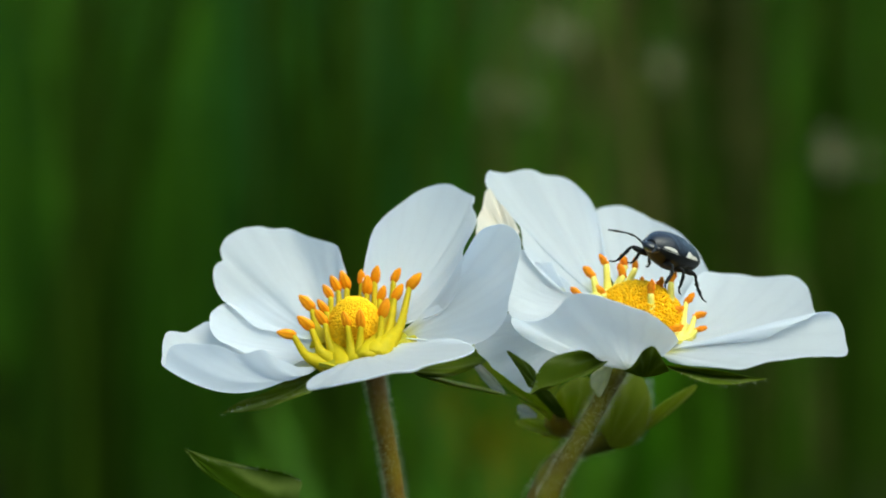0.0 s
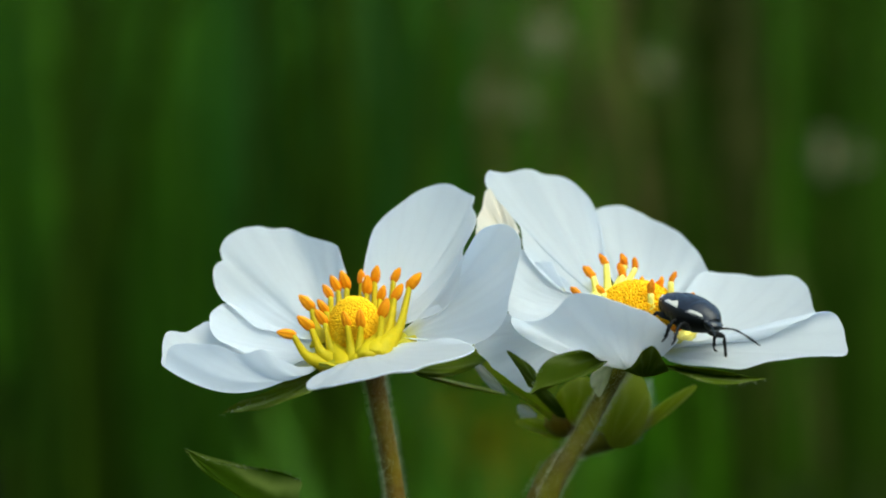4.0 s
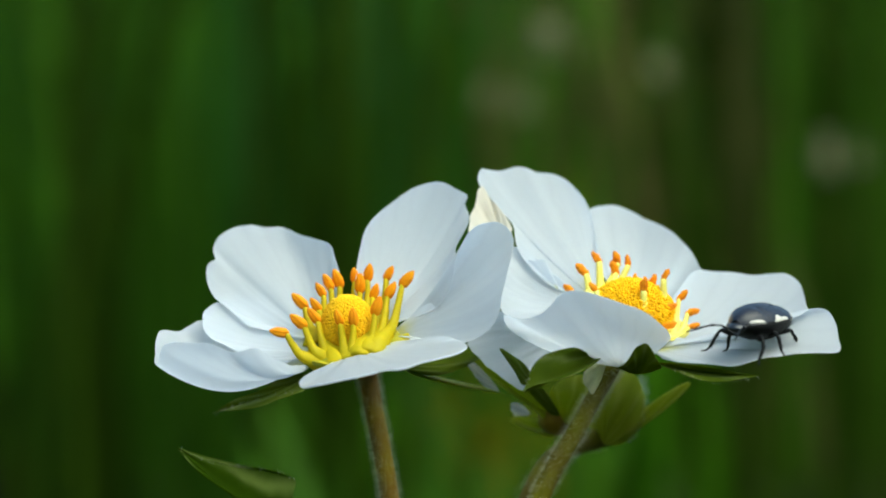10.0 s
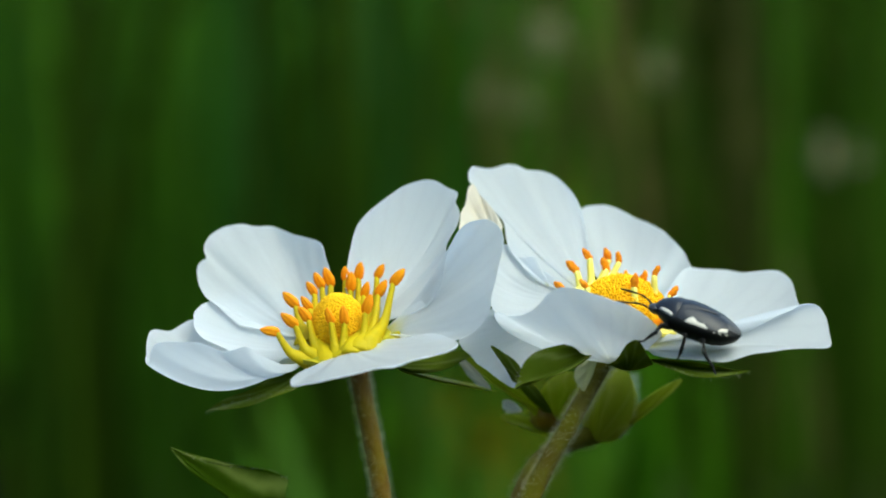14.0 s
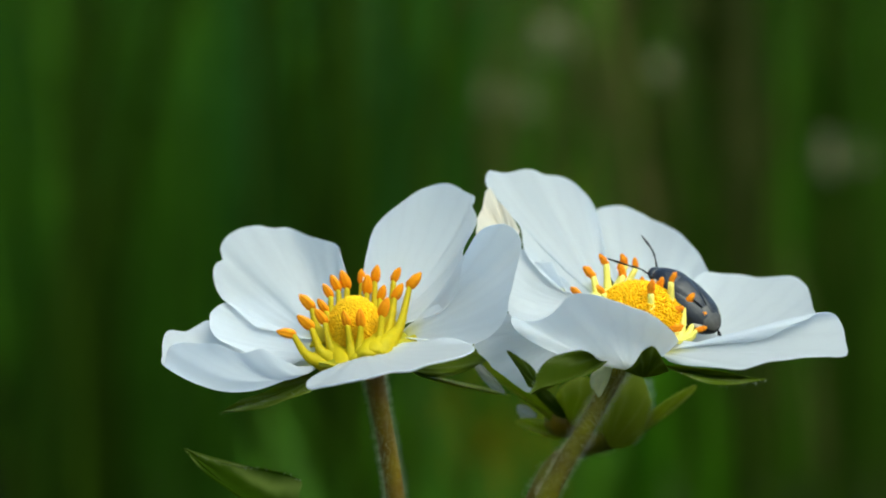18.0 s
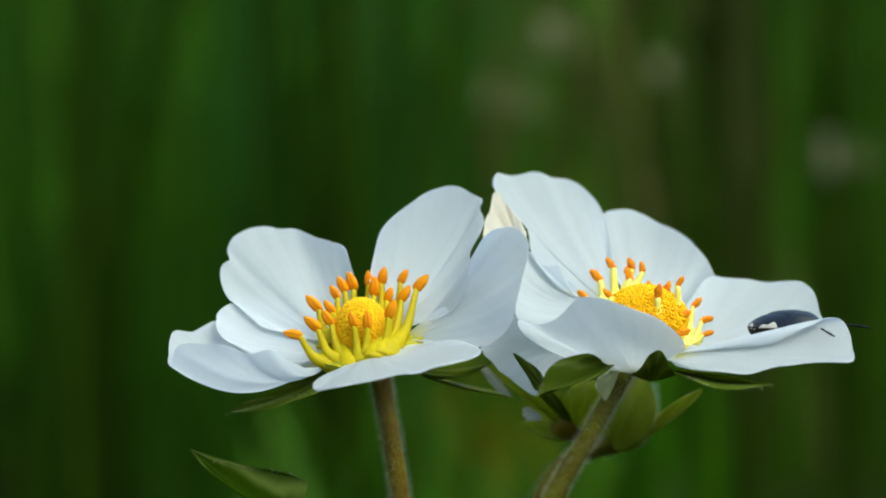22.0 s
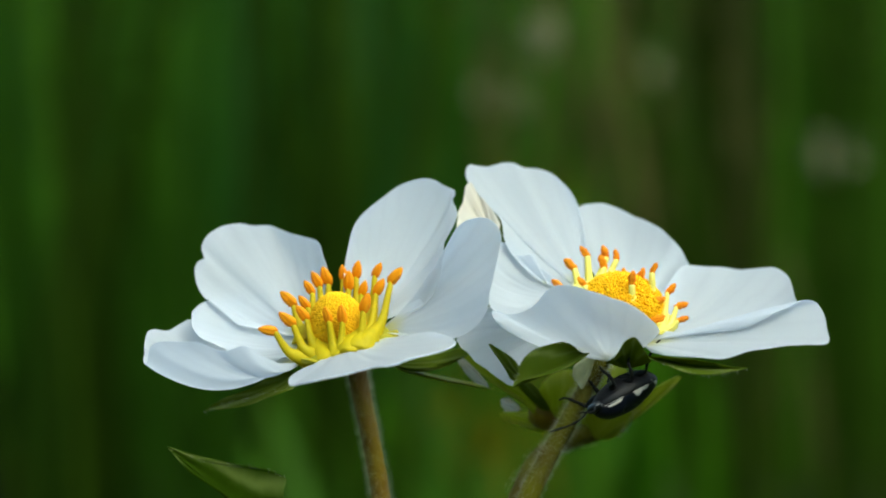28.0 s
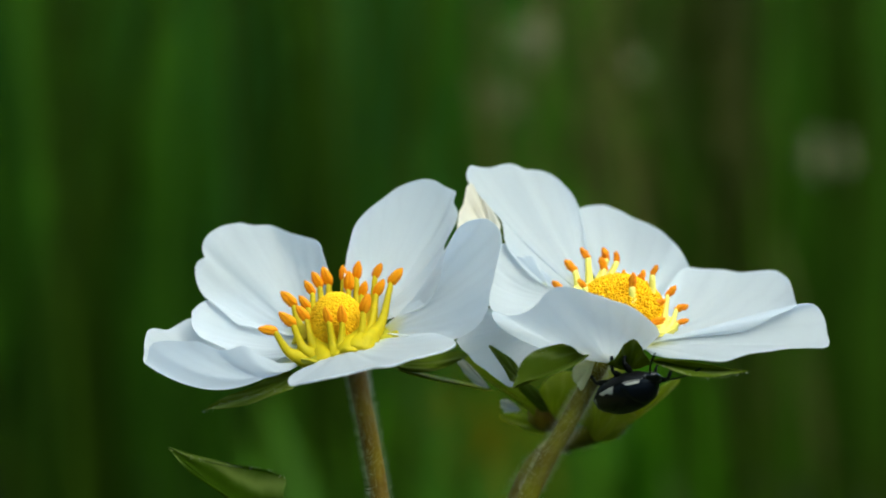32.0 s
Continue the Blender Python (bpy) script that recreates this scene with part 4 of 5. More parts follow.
def shield_bug():
    bug = thing("shield_bug", (0, 0, 0), "black shield bug with ivory white spots, walking over the flower", "insect")
    verts = []
    for i in range(26):
        x = -0.23 - 3.44 * math.cos(math.pi * i / 25)
        w, h = half_width(x), top_height(x)
        for j in range(24):
            t = 2 * math.pi * j / 24
            z = math.sin(t)
            verts.append((x, w * math.cos(t), h * 0.93 * (1 - abs(math.cos(t)) ** 2.3) ** 0.8 if z > 0 else 1.55 * half_width(x) / 2.05 * z * (1 - 0.12 * math.cos(t) ** 2)))
    body = solid("body", verts, grid_faces(26, 24, True), BELLY, bug)
    for k in range(5):
        x = -2.5 + 0.62 * k
        v, f = tube([(x, half_width(x) * math.cos(a) * 0.98, -1.56 * half_width(x) / 2.05 * math.sin(a)) for a in np.linspace(0.25, math.pi - 0.25, 9)], [0.03, 0.045, 0.03], 18, 6)
        solid("belly_ring", v, f, BELLY, body)
    v, f = shell(1.15, 3.0, lambda s: -0.97, lambda s: 0.97, 0.13, 14, 20)
    pro = solid("pronotum", v, f, BLUEBLACK, bug, "domed blue black neck shield", thick=0.08)
    v, f = shell(-1.8, 1.15, lambda s: -0.08 - 0.55 * s, lambda s: 0.08 + 0.55 * s, 0.10, 16, 14)
    solid("scutellum", v, f, BLUEBLACK, bug, thick=0.06)
    for sgn in (-1, 1):
        v, f = shell(-2.7, 1.1, (lambda s, q=sgn: q * (0.06 + 0.5 * s)), (lambda s, q=sgn: q * 0.95), 0.05, 18, 10)
        wing = solid("forewing", v, f, BLUEBLACK, bug, thick=0.05)
        v, f = shell(-1.35, 0.45, (lambda s, q=sgn: q * (0.95 - 0.42 * s * (1 - s) ** 0.5 * (0.7 + 0.3 * math.sin(11 * s)))), (lambda s, q=sgn: q * 0.97), 0.08, 18, 8)
        solid("white_mark", v, f, MARK, wing, "ivory white shoulder spot", thick=0.02)
        v, f = shell(-2.75, -2.15, (lambda s, q=sgn: q * (0.72 + 0.16 * s)), (lambda s, q=sgn: q * (0.94 + 0.02 * s)), 0.08, 12, 8)
        solid("white_mark", v, f, MARK, wing, "ivory white tip spot", thick=0.02)
        v, f = shell(1.35, 2.75, (lambda s, q=sgn: q * (0.95 - 0.22 * s * (1.3 - s))), (lambda s, q=sgn: q * 0.98), 0.14, 14, 6)
        solid("white_mark", v, f, MARK, pro, "ivory white edge", thick=0.02)
        for k in range(3):
            x = -2.9 + 0.45 * k
            v, f = tube([(x, sgn * half_width(x) * 1.0, 0.03), (x + 0.22, sgn * half_width(x + 0.22) * 1.0, 0.03)], [0.02, 0.035, 0.02], 5, 6)
            solid("edge_fleck", v, f, MARK, body)
    v, f = shell(-3.6, -1.8, lambda s: -0.75, lambda s: 0.75, 0.03, 12, 14)
    solid("wing_membrane", v, f, MEMBRANE, bug, "smoky wing membrane", thick=0.04)
    verts = []
    for i in range(12):
        a = math.pi * (i / 11 - 0.5)
        for j in range(16):
            t = 2 * math.pi * j / 16
            verts.append((2.95 + 0.66 * math.sin(a), 0.74 * math.cos(a) * math.cos(t), -0.15 + 0.4 * math.cos(a) * math.sin(t)))
    head = solid("head", verts, grid_faces(12, 16, True), SHELL, bug)
    for sgn in (-1, 1):
        verts = []
        for i in range(8):
            a = math.pi * (i / 7 - 0.5)
            for j in range(10):
                t = 2 * math.pi * j / 10
                verts.append((2.95 + 0.2 * math.cos(a) * math.cos(t), sgn * 0.68 + 0.17 * math.cos(a) * math.sin(t), -0.05 + 0.2 * math.sin(a)))
        solid("eye", verts, grid_faces(8, 10, True), SHELL, head)
        o = Vector((3.3, sgn * 0.5, -0.2)) * MM
        v, f = tube([(0, 0, 0), (0.7, sgn * 0.42, 0.28), (1.5, sgn * 0.95, 0.25), (3.0, sgn * 1.6, -0.05)], [0.06, 0.085, 0.05, 0.09, 0.055, 0.095, 0.05], 26, 7, 0.15)
        an = solid("antenna", v, f, LEGMAT, bug)
        an.location = o
        BUG_LEGS.append((an, o, 0, sgn, 5))
        for k, (x, fx, tx) in enumerate(((1.35, 0.75, 1.5), (0.25, 0.05, 0.1), (-0.85, -0.95, -2.5))):
            o = Vector((x, sgn * 0.8, -0.95)) * MM
            v, f = tube([(0, 0, 0), (fx * 0.5, sgn * 0.62, 0.08), (fx * 0.95, sgn * 1.18, 0.12)], [0.16, 0.27, 0.24, 0.13], 9, 8)
            leg = solid("leg", v, f, LEGMAT, bug)
            leg.location = o
            v, f = tube([(fx * 0.95, sgn * 1.18, 0.12), (fx * 0.7 + tx * 0.25, sgn * 1.4, -0.5), (tx * 0.92, sgn * 1.5, -1.2)], [0.1, 0.14, 0.13, 0.11], 16, 7, 0.8, seed=k + 3)
            tib = solid("tibia", v, f, LEGMAT, leg)
            v, f = tube([(tx * 0.92, sgn * 1.5, -1.2), (tx * 1.03, sgn * 1.66, -1.42), (tx * 1.18 + 0.1, sgn * 1.9, -1.5)], [0.07, 0.08, 0.05], 7, 6, 0.3)
            solid("foot", v, f, LEGMAT, leg)
            BUG_LEGS.append((leg, o, (k * 2.1 + (0 if sgn > 0 else 3.14)), sgn, 16))
    return bug


# ---- movement ----
SWAY = [
    (0.0, 0.00, -0.00, -0.00),
    (0.5, -0.00, 0.01, -0.04),
    (1.0, 0.01, 0.01, 0.04),
    (1.5, 0.00, -0.00, -0.00),
    (2.0, -0.01, 0.02, -0.04),
    (2.5, -0.00, 0.00, -0.03),
    (3.0, -0.00, 0.00, -0.03),
    (3.5, 0.01, 0.02, 0.02),
    (5.5, -0.09, -0.01, 0.00),
    (6.0, -0.73, 0.23, 0.49),
    (6.5, -0.71, 0.23, 0.36),
    (7.0, -1.17, 0.34, 0.57),
    (7.5, -2.99, 0.86, 1.38),
    (8.0, -2.48, 0.74, 1.21),
    (8.5, -1.90, 0.57, 0.76),
    (9.0, -1.07, 0.34, 0.54),
    (9.5, -0.72, 0.24, 0.43),
    (10.0, -0.55, 0.18, 0.20),
    (10.5, -0.88, 0.27, 0.48),
    (11.0, -0.42, 0.15, 0.26),
    (11.5, -0.16, 0.05, 0.06),
    (12.0, -0.03, 0.02, 0.10),
    (12.5, 0.05, -0.01, -0.03),
    (13.0, -0.73, 0.23, 0.35),
    (13.5, -1.19, 0.35, 0.48),
    (15.5, -1.59, 0.51, 1.00),
    (16.0, -0.30, 0.18, 0.05),
    (16.5, -1.52, 0.48, 0.78),
    (17.0, -0.46, 0.17, 0.18),
    (17.5, -0.43, 0.16, 0.35),
    (18.0, -0.00, 0.02, -0.12),
    (18.5, -0.52, 0.19, 0.23),
    (19.0, -2.42, 0.65, 0.94),
    (19.5, -1.49, 0.39, 0.47),
    (19.6, -0.61, 0.19, 0.34),
    (19.7, 1.30, -0.49, -0.99),
    (19.8, -2.43, 0.75, 1.34),
    (19.9, -1.13, 0.35, 0.62),
    (20.0, 2.35, -0.35, -1.35),
    (20.1, -2.26, 0.70, 1.25),
    (20.2, -0.35, 0.11, 0.19),
    (20.3, 0.69, -0.22, -0.38),
    (20.4, -2.49, 0.79, 1.41),
    (20.5, -1.03, 0.30, 0.45),
    (20.6, -0.91, 0.28, 0.50),
    (20.8, -0.22, 0.07, 0.12),
    (21.0, -1.24, 0.44, 0.86),
    (21.1, 0.69, -0.22, -0.38),
    (21.2, -0.35, 0.11, 0.19),
    (21.3, -0.74, 0.23, 0.41),
    (21.4, 0.69, -0.22, -0.38),
    (21.5, 0.34, -0.14, -0.36),
    (22.0, 0.52, -0.20, -0.57),
    (22.5, -0.22, 0.08, -0.00),
    (23.0, -0.16, 0.08, -0.02),
    (23.5, 0.01, 0.02, -0.22),
    (24.0, -0.10, 0.06, -0.10),
    (24.5, -0.22, 0.09, 0.01),
    (25.0, -1.86, 0.56, 1.39),
    (25.5, -1.14, 0.37, 0.51),
    (27.5, -0.71, 0.32, 0.35),
    (28.0, -1.42, 0.52, 0.85),
    (28.5, -1.86, 0.60, 1.04),
    (29.0, -1.73, 0.58, 0.98),
    (29.5, -1.34, 0.50, 0.76),
    (30.0, -1.35, 0.43, 0.75),
    (30.5, -1.32, 0.43, 0.59),
    (31.0, -1.41, 0.45, 0.85),
    (31.5, -1.37, 0.45, 0.59),
    (32.0, -1.41, 0.43, 0.49),
]   # seconds, millimetres to the right and up, degrees
WIND = [
    (0.0, 0.00),
    (3.0, -0.28),
    (5.5, -2.53),
    (6.0, -3.09),
    (7.0, -3.56),
    (7.5, -5.34),
    (8.0, -4.22),
    (9.0, -3.09),
    (10.0, -0.66),
    (12.0, -0.94),
    (13.0, -0.66),
    (15.5, -1.13),
    (18.0, -0.38),
    (19.0, -0.38),
    (19.5, -1.69),
    (20.0, -2.25),
    (20.5, -1.13),
    (21.5, -1.31),
    (22.0, -0.38),
    (24.0, -0.19),
    (25.5, -0.75),
    (28.0, -1.31),
    (29.0, -1.88),
    (30.0, -2.63),
    (32.0, -2.72),
]   # seconds, degrees of lean to the right


def blend(rows, t):
    """The numbers of rows at t, smoothly between the rows."""
    ts = [r[0] for r in rows]
    if t <= ts[0]:
        return np.array(rows[0][1:], float)
    if t >= ts[-1]:
        return np.array(rows[-1][1:], float)
    k = max(i for i in range(len(ts)) if ts[i] <= t)
    a, b = np.array(rows[k][1:], float), np.array(rows[k + 1][1:], float)
    f = (t - ts[k]) / (ts[k + 1] - ts[k])
    return a + (b - a) * f * f * (3 - 2 * f)


def plant_at(t):
    """How far the plant has swayed from where it stood at the start."""
    dx, dz, turn = blend(SWAY, t)
    o = Vector((5.04, 0, 110.27)) * MM
    return Matrix.Translation(o + Vector((dx, 0, dz)) * MM) @ pose(0, 0, 0, 0, -turn, 0) @ Matrix.Translation(-o)


def leaf_at(t):
    """The low leaf sways less than the flowers."""
    dx, dz, turn = blend(SWAY, t)
    o = Vector((-15.4, 0, 98.1)) * MM
    return Matrix.Translation(o + Vector((dx * 0.86, 0, dz * 0.36)) * MM) @ pose(0, 0, 0, 0, -turn * 0.6, 0) @ Matrix.Translation(-o)


BUG = [
    (0.0, 17.42, -0.05, 114.90, 0.454, -0.163, 0.160, -0.861),
    (0.2, 17.54, -0.07, 115.10, 0.560, -0.110, 0.208, -0.794),
    (0.4, 17.47, -0.07, 115.19, 0.668, -0.072, 0.247, -0.698),
    (0.6, 17.42, -0.07, 115.08, 0.710, -0.052, 0.249, -0.657),
    (0.8, 17.08, -0.07, 114.87, 0.744, -0.039, 0.245, -0.621),
    (1.0, 17.13, -0.09, 114.34, 0.715, -0.014, 0.282, -0.639),
    (1.3, 17.22, -0.57, 114.27, 0.760, -0.042, 0.233, -0.606),
    (1.6, 17.91, -1.59, 113.45, 0.729, -0.020, 0.271, -0.629),
    (1.8, 18.18, -2.30, 112.66, 0.731, 0.006, 0.295, -0.615),
    (2.0, 17.97, -3.11, 112.05, 0.734, 0.041, 0.330, -0.592),
    (2.3, 17.90, -3.12, 111.52, 0.727, 0.057, 0.348, -0.589),
    (2.6, 17.92, -4.11, 110.53, 0.730, 0.039, 0.328, -0.599),
    (2.8, 17.93, -4.39, 110.42, 0.733, -0.008, 0.281, -0.620),
    (3.0, 17.82, -4.57, 110.35, 0.806, -0.009, 0.236, -0.543),
    (3.3, 18.17, -5.07, 110.38, 0.823, -0.008, 0.224, -0.522),
    (3.5, 18.37, -5.05, 110.42, 0.841, -0.024, 0.186, -0.507),
    (5.5, 20.62, -6.85, 109.28, 0.892, 0.068, 0.036, -0.446),
    (5.8, 20.55, -6.84, 109.25, 0.889, 0.052, 0.011, -0.455),
    (6.0, 20.39, -6.84, 109.18, 0.893, 0.051, 0.010, -0.447),
    (6.2, 20.74, -6.84, 108.98, 0.931, 0.054, -0.005, -0.360),
    (6.4, 21.02, -6.83, 108.89, 0.981, 0.066, -0.020, -0.181),
    (6.6, 21.32, -6.83, 109.14, 0.986, 0.066, -0.138, -0.059),
    (6.8, 22.61, -6.83, 108.75, 0.992, 0.076, -0.099, 0.008),
    (7.0, 23.53, -6.85, 109.02, 0.974, 0.128, -0.159, -0.099),
    (7.2, 24.68, -6.84, 109.65, 0.958, 0.119, -0.231, -0.122),
    (7.5, 25.87, -6.85, 110.37, 0.966, 0.125, -0.181, -0.138),
    (8.0, 25.70, -6.83, 110.12, 0.932, 0.111, -0.239, -0.249),
    (8.3, 26.47, -6.84, 109.58, 0.936, 0.122, -0.198, -0.264),
    (8.6, 25.63, -6.83, 110.19, 0.929, 0.117, -0.217, -0.275),
    (9.0, 25.56, -6.83, 109.83, 0.913, 0.118, -0.200, -0.335),
    (9.3, 25.56, -6.82, 109.35, 0.888, 0.110, -0.203, -0.397),
    (9.6, 25.06, -6.81, 109.35, 0.854, 0.090, -0.221, -0.463),
    (9.8, 24.45, -6.87, 109.48, 0.650, 0.082, 0.065, -0.753),
    (10.0, 23.95, -6.85, 109.44, 0.442, 0.025, 0.075, -0.893),
    (10.2, 23.19, -6.84, 109.38, 0.396, -0.028, 0.063, -0.916),
    (10.4, 23.55, -6.84, 109.07, 0.393, -0.024, 0.066, -0.917),
    (10.6, 23.58, -6.84, 108.98, 0.359, -0.040, 0.068, -0.930),
    (10.8, 23.55, -6.84, 109.08, 0.307, -0.032, 0.081, -0.948),
    (11.0, 22.62, -6.84, 109.09, 0.259, -0.061, 0.083, -0.960),
    (11.3, 22.40, -6.84, 109.11, 0.272, -0.069, 0.077, -0.957),
    (11.6, 21.42, -7.35, 109.19, 0.161, -0.127, 0.119, -0.971),
    (12.0, 20.36, -7.34, 109.27, 0.084, -0.191, 0.116, -0.971),
    (12.3, 19.47, -7.34, 109.35, 0.084, -0.243, 0.112, -0.960),
    (12.6, 17.87, -7.32, 110.18, 0.212, -0.258, 0.089, -0.939),
    (12.8, 18.27, -7.32, 110.13, 0.229, -0.249, 0.088, -0.937),
    (13.0, 18.72, -7.32, 109.90, 0.251, -0.249, 0.084, -0.932),
    (13.3, 19.12, -7.35, 109.44, 0.047, -0.159, 0.120, -0.979),
    (13.5, 19.41, -7.35, 109.14, -0.018, -0.144, 0.121, -0.982),
    (15.5, 22.99, -3.55, 109.64, -0.714, -0.142, 0.119, -0.676),
    (15.7, 22.49, -3.53, 110.51, -0.683, -0.091, 0.095, -0.719),
    (16.0, 22.83, -3.21, 110.33, -0.462, 0.019, 0.099, -0.881),
    (16.2, 20.72, -1.05, 110.35, -0.375, -0.054, 0.149, -0.913),
    (16.5, 20.39, 1.40, 109.87, -0.233, -0.158, 0.258, -0.924),
    (16.7, 19.63, 1.88, 110.34, -0.174, -0.255, 0.288, -0.907),
    (17.0, 17.33, 2.36, 111.36, -0.267, -0.226, 0.349, -0.870),
    (17.3, 16.31, 2.38, 112.57, -0.318, -0.198, 0.314, -0.872),
    (17.6, 18.30, 2.36, 111.60, -0.273, -0.260, 0.349, -0.858),
    (18.0, 18.62, 1.36, 111.17, -0.292, -0.274, 0.340, -0.851),
    (18.2, 18.93, 1.37, 111.15, -0.372, -0.278, 0.291, -0.836),
    (18.5, 19.82, 1.09, 110.75, -0.612, -0.259, 0.236, -0.709),
    (18.7, 20.14, 0.70, 110.77, -0.649, -0.264, 0.199, -0.685),
    (19.0, 20.61, 0.74, 110.18, -0.812, -0.170, 0.110, -0.548),
    (19.3, 22.88, 0.74, 109.50, -0.909, -0.222, -0.019, -0.353),
    (19.5, 22.16, 0.47, 109.78, -0.931, -0.131, -0.028, -0.339),
    (19.6, 22.17, -1.03, 108.77, -0.940, -0.089, 0.110, 0.309),
    (19.8, 21.80, -4.04, 109.56, -0.931, -0.087, 0.064, 0.349),
    (20.0, 22.52, -5.45, 108.79, -0.959, -0.123, 0.058, 0.247),
    (20.3, 22.96, -4.85, 109.14, -0.978, -0.132, 0.074, 0.143),
    (20.6, 23.48, -3.64, 109.34, -0.953, -0.096, 0.133, 0.254),
    (21.0, 24.21, -2.43, 109.39, -0.933, -0.074, 0.132, 0.327),
    (21.3, 24.73, -1.04, 109.34, -0.948, -0.096, 0.106, 0.283),
    (21.6, 24.42, -1.03, 109.84, -0.923, -0.073, 0.126, 0.356),
    (22.0, 25.92, -0.84, 109.45, -0.918, -0.066, 0.026, 0.390),
    (22.3, 26.53, -0.54, 109.30, -0.898, -0.017, -0.104, 0.427),
    (22.5, 26.98, -0.57, 108.97, -0.902, -0.062, -0.169, 0.394),
    (22.7, 28.16, 0.44, 108.19, -0.845, -0.301, -0.410, -0.165),
    (22.8, 28.98, 0.46, 106.78, -0.708, -0.162, -0.687, -0.010),
    (22.9, 28.38, 0.44, 104.62, -0.148, 0.226, -0.949, 0.161),
    (23.0, 27.70, 0.44, 105.05, -0.162, 0.081, -0.969, 0.165),
    (23.3, 27.67, 0.44, 105.04, -0.191, 0.194, -0.950, 0.156),
    (23.6, 25.86, 0.25, 104.98, -0.189, 0.235, -0.941, 0.151),
    (24.0, 25.07, 0.24, 104.86, -0.204, 0.140, -0.956, 0.158),
    (24.5, 23.77, 0.26, 104.19, -0.238, 0.271, -0.923, 0.132),
    (25.0, 22.91, 0.26, 104.11, -0.223, 0.223, -0.938, 0.140),
    (25.5, 20.90, 0.24, 103.80, -0.138, 0.173, -0.961, 0.165),
    (27.5, 14.92, -2.07, 102.52, -0.425, 0.168, -0.851, 0.259),
    (27.8, 14.92, -3.04, 103.16, -0.226, 0.276, -0.923, 0.142),
    (28.1, 14.86, -3.04, 103.18, -0.200, 0.341, -0.908, 0.139),
    (28.4, 16.20, -3.04, 102.79, -0.176, 0.369, -0.901, 0.142),
    (28.7, 16.34, -3.05, 103.11, -0.152, 0.417, -0.884, 0.144),
    (29.0, 15.88, -3.33, 102.90, -0.015, 0.635, -0.771, 0.032),
    (29.3, 15.36, -3.38, 102.61, 0.089, 0.614, -0.775, 0.124),
    (29.6, 14.40, -3.42, 103.42, 0.175, 0.649, -0.719, 0.178),
    (29.8, 14.71, -3.42, 103.81, 0.189, 0.666, -0.697, 0.186),
    (30.0, 14.37, -3.41, 103.58, 0.155, 0.574, -0.783, 0.184),
    (30.2, 13.89, -3.42, 103.88, 0.165, 0.437, -0.858, 0.214),
    (30.4, 12.83, -3.10, 104.31, 0.157, 0.319, -0.915, 0.188),
    (30.5, 12.98, -3.10, 104.24, 0.141, 0.274, -0.932, 0.190),
    (30.6, 12.95, -3.09, 103.93, 0.089, 0.214, -0.955, 0.187),
    (30.7, 13.26, -3.09, 103.96, 0.089, 0.168, -0.962, 0.193),
    (30.8, 13.38, -3.08, 103.78, 0.062, 0.179, -0.964, 0.188),
    (31.0, 14.00, -3.10, 103.54, 0.135, 0.364, -0.905, 0.171),
    (31.1, 13.91, -3.10, 103.67, 0.151, 0.388, -0.893, 0.173),
    (31.2, 14.22, -3.10, 103.67, 0.134, 0.426, -0.881, 0.157),
    (31.3, 14.42, -3.11, 103.57, 0.170, 0.525, -0.820, 0.150),
    (31.4, 14.40, -3.11, 103.50, 0.183, 0.608, -0.761, 0.134),
    (31.5, 14.48, -3.10, 103.17, 0.168, 0.656, -0.728, 0.105),
    (31.6, 14.99, -3.09, 103.06, 0.169, 0.698, -0.690, 0.087),
    (31.7, 15.07, -3.10, 103.25, 0.199, 0.763, -0.609, 0.089),
    (31.8, 15.44, -3.11, 103.48, 0.227, 0.819, -0.518, 0.100),
    (31.9, 15.60, -3.11, 103.53, 0.222, 0.845, -0.480, 0.081),
    (32.0, 15.48, -3.11, 103.60, 0.227, 0.844, -0.478, 0.089),
]   # seconds, place on the resting plant in millimetres, turn as a quaternion


SPLAY = [(0.0, 0), (22.0, 5), (22.8, 32), (25.5, 30), (27.5, 15), (28.2, 0), (32.0, -10)]   # seconds, degrees by which the legs spread


def bug_at(t):
    x, y, z, *turn = blend(BUG, t)
    return plant_at(t) @ Matrix.Translation(Vector((x, y, z)) * MM) @ Quaternion(turn).normalized().to_matrix().to_4x4()


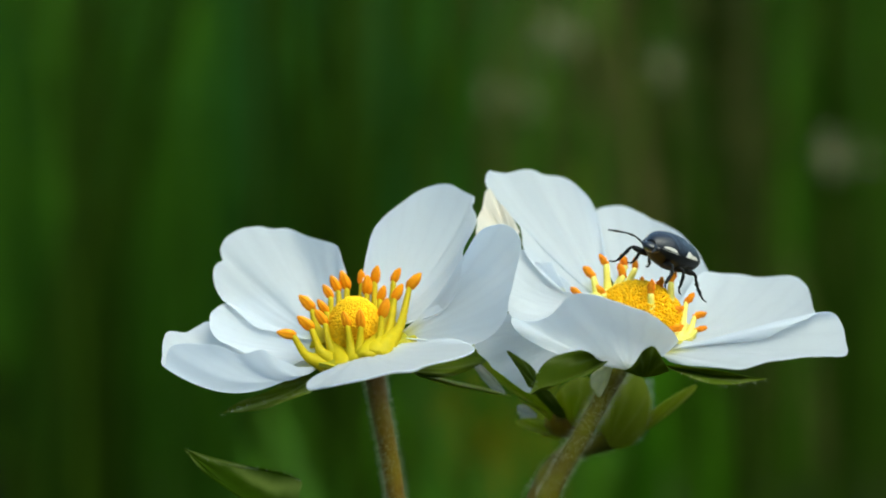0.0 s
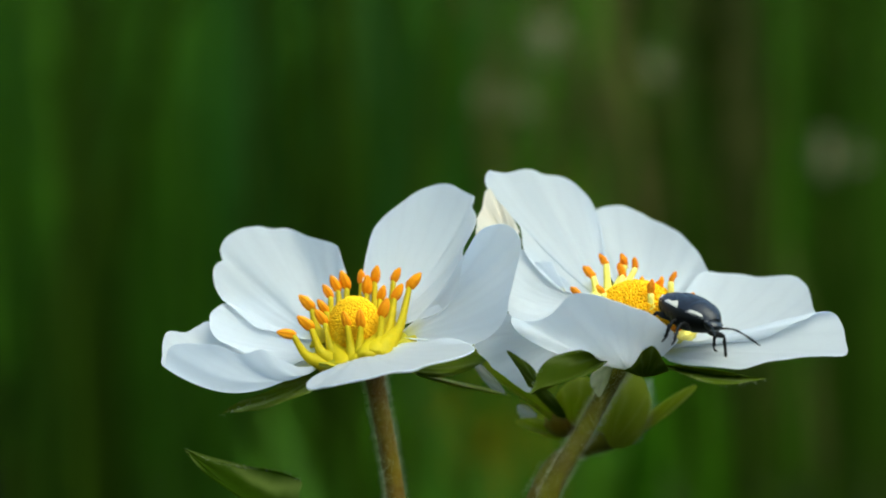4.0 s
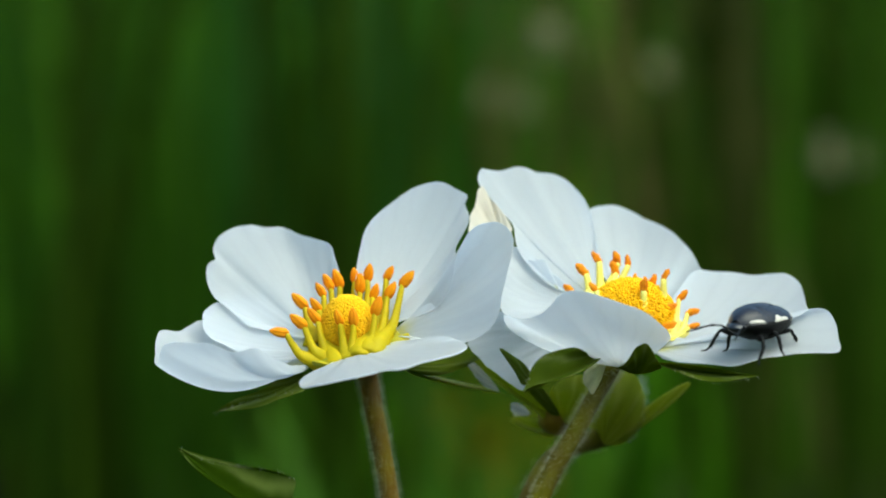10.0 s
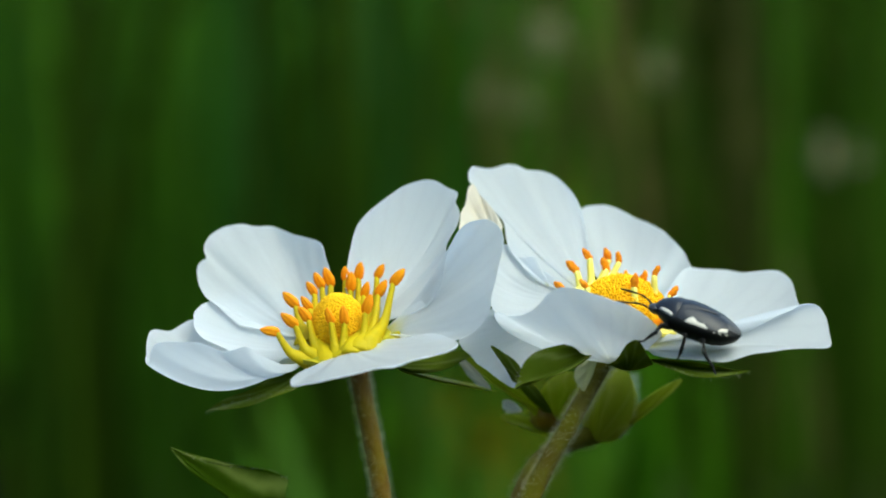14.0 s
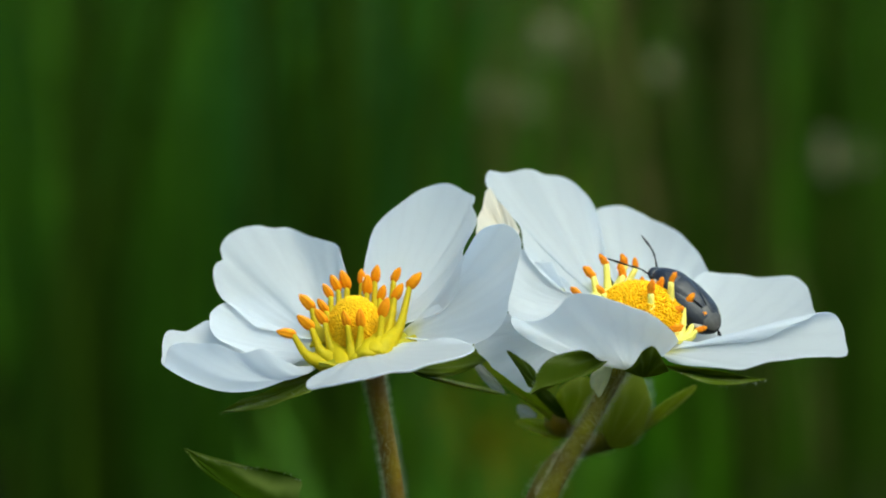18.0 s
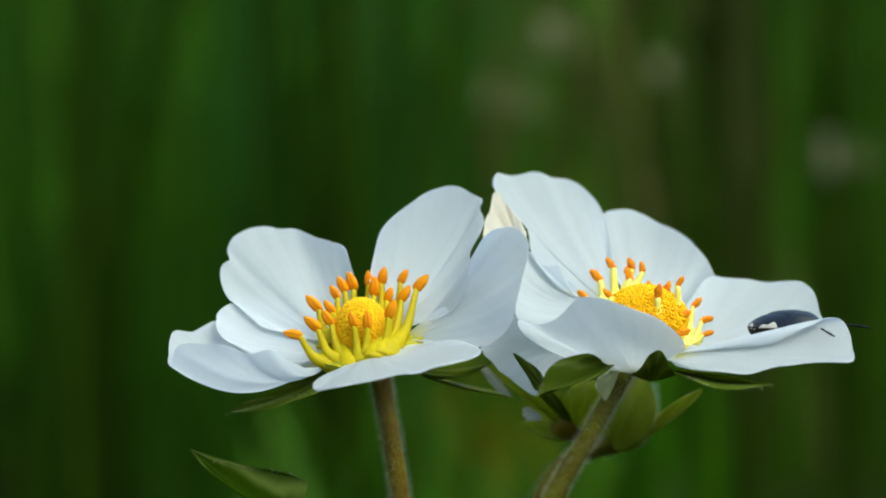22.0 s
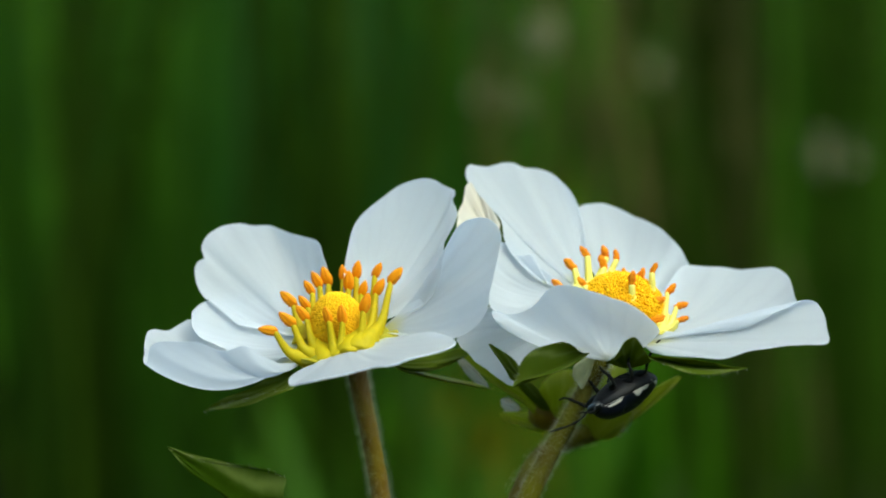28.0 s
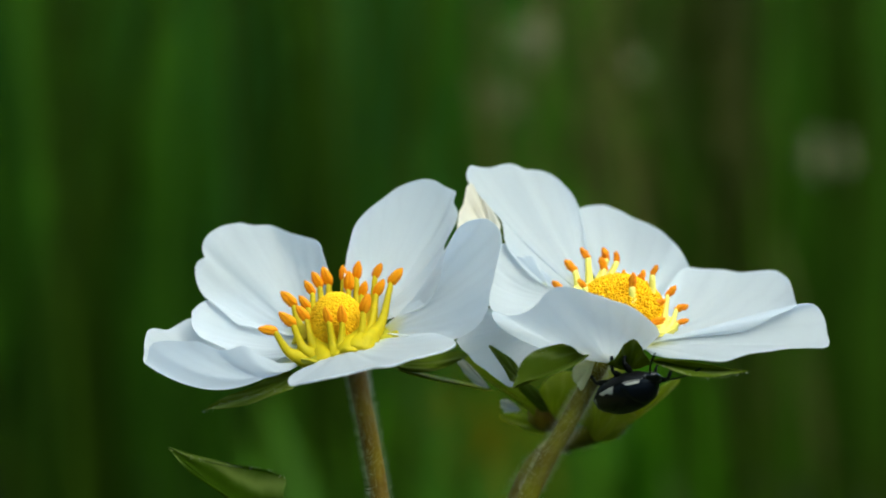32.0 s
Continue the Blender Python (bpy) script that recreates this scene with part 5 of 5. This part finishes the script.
def motions():
    steps = sorted({r[0] for r in SWAY} | {r[0] for r in BUG} | {k * 0.5 for k in range(65)})
    for th, base in PLANT:
        at = Matrix.Translation(Vector(base) * MM)
        way = leaf_at if th.name.startswith("strawberry_leaf") else plant_at
        walk(th, [(t, way(t) @ at) for t in steps])
    for ob, foot, amount in NODDING:
        rows = []
        for t in steps:
            nod = pose(0, 0, 0, amount * min(0.0, blend(SWAY, t)[0]), 0, 0)
            rows.append((t, ob.matrix_basis.copy() @ Matrix.Translation(foot) @ nod @ Matrix.Translation(-foot)))
        walk(ob, rows)
    walk(bug, [(t, bug_at(t)) for t in steps])
    # legs step while the bug moves on, and rest while it stands
    beat = [k * 0.2 for k in range(161)]
    for leg, o, phase, sgn, swing in BUG_LEGS:
        rows = []
        for t in beat:
            go = np.linalg.norm(blend(BUG, min(32, t + 0.3))[:3] - blend(BUG, max(0, t - 0.3))[:3])
            turn = np.abs(blend(BUG, min(32, t + 0.3))[3:] - blend(BUG, max(0, t - 0.3))[3:]).max() * 90
            amount = swing * min(1.0, go / 1.2 + turn / 60 + 0.12)
            a = amount * math.sin(2 * math.pi * 1.3 * t + phase + t * 0.37)
            b = 0.5 * amount * math.cos(2 * math.pi * 1.3 * t + phase + t * 0.37)
            rows.append((t, Matrix.Translation(o) @ pose(0, 0, 0, sgn * (b + blend(SPLAY, t)[0] * (swing > 6)), 0, a)))
        walk(leg, rows)
    # grass and seed heads behind lean in the wind
    for k, th in enumerate(SWAYING):
        at = th.matrix_basis.copy()
        amount = 1.0 + 0.25 * math.sin(k * 2.3)
        walk(th, [(t, at @ pose(0, 0, 0, 0, amount * lean, 0)) for t, lean in WIND])


setting()
meadow()
for k, (x, y, z, size) in enumerate(((173.78, 1000, 153.29, 6), (50.56, 1000, 205.57, 5),
                                     (36.03, 1050, 182.21, 4), (19.93, 1050, 183.74, 3),
                                     (106.53, 1100, 200.28, 4.5))):
    seed_head(x, y, z, size, k + 70)
left_flower()
right_flower()
green_fruit()
low_leaf()
bug = shield_bug()
motions()
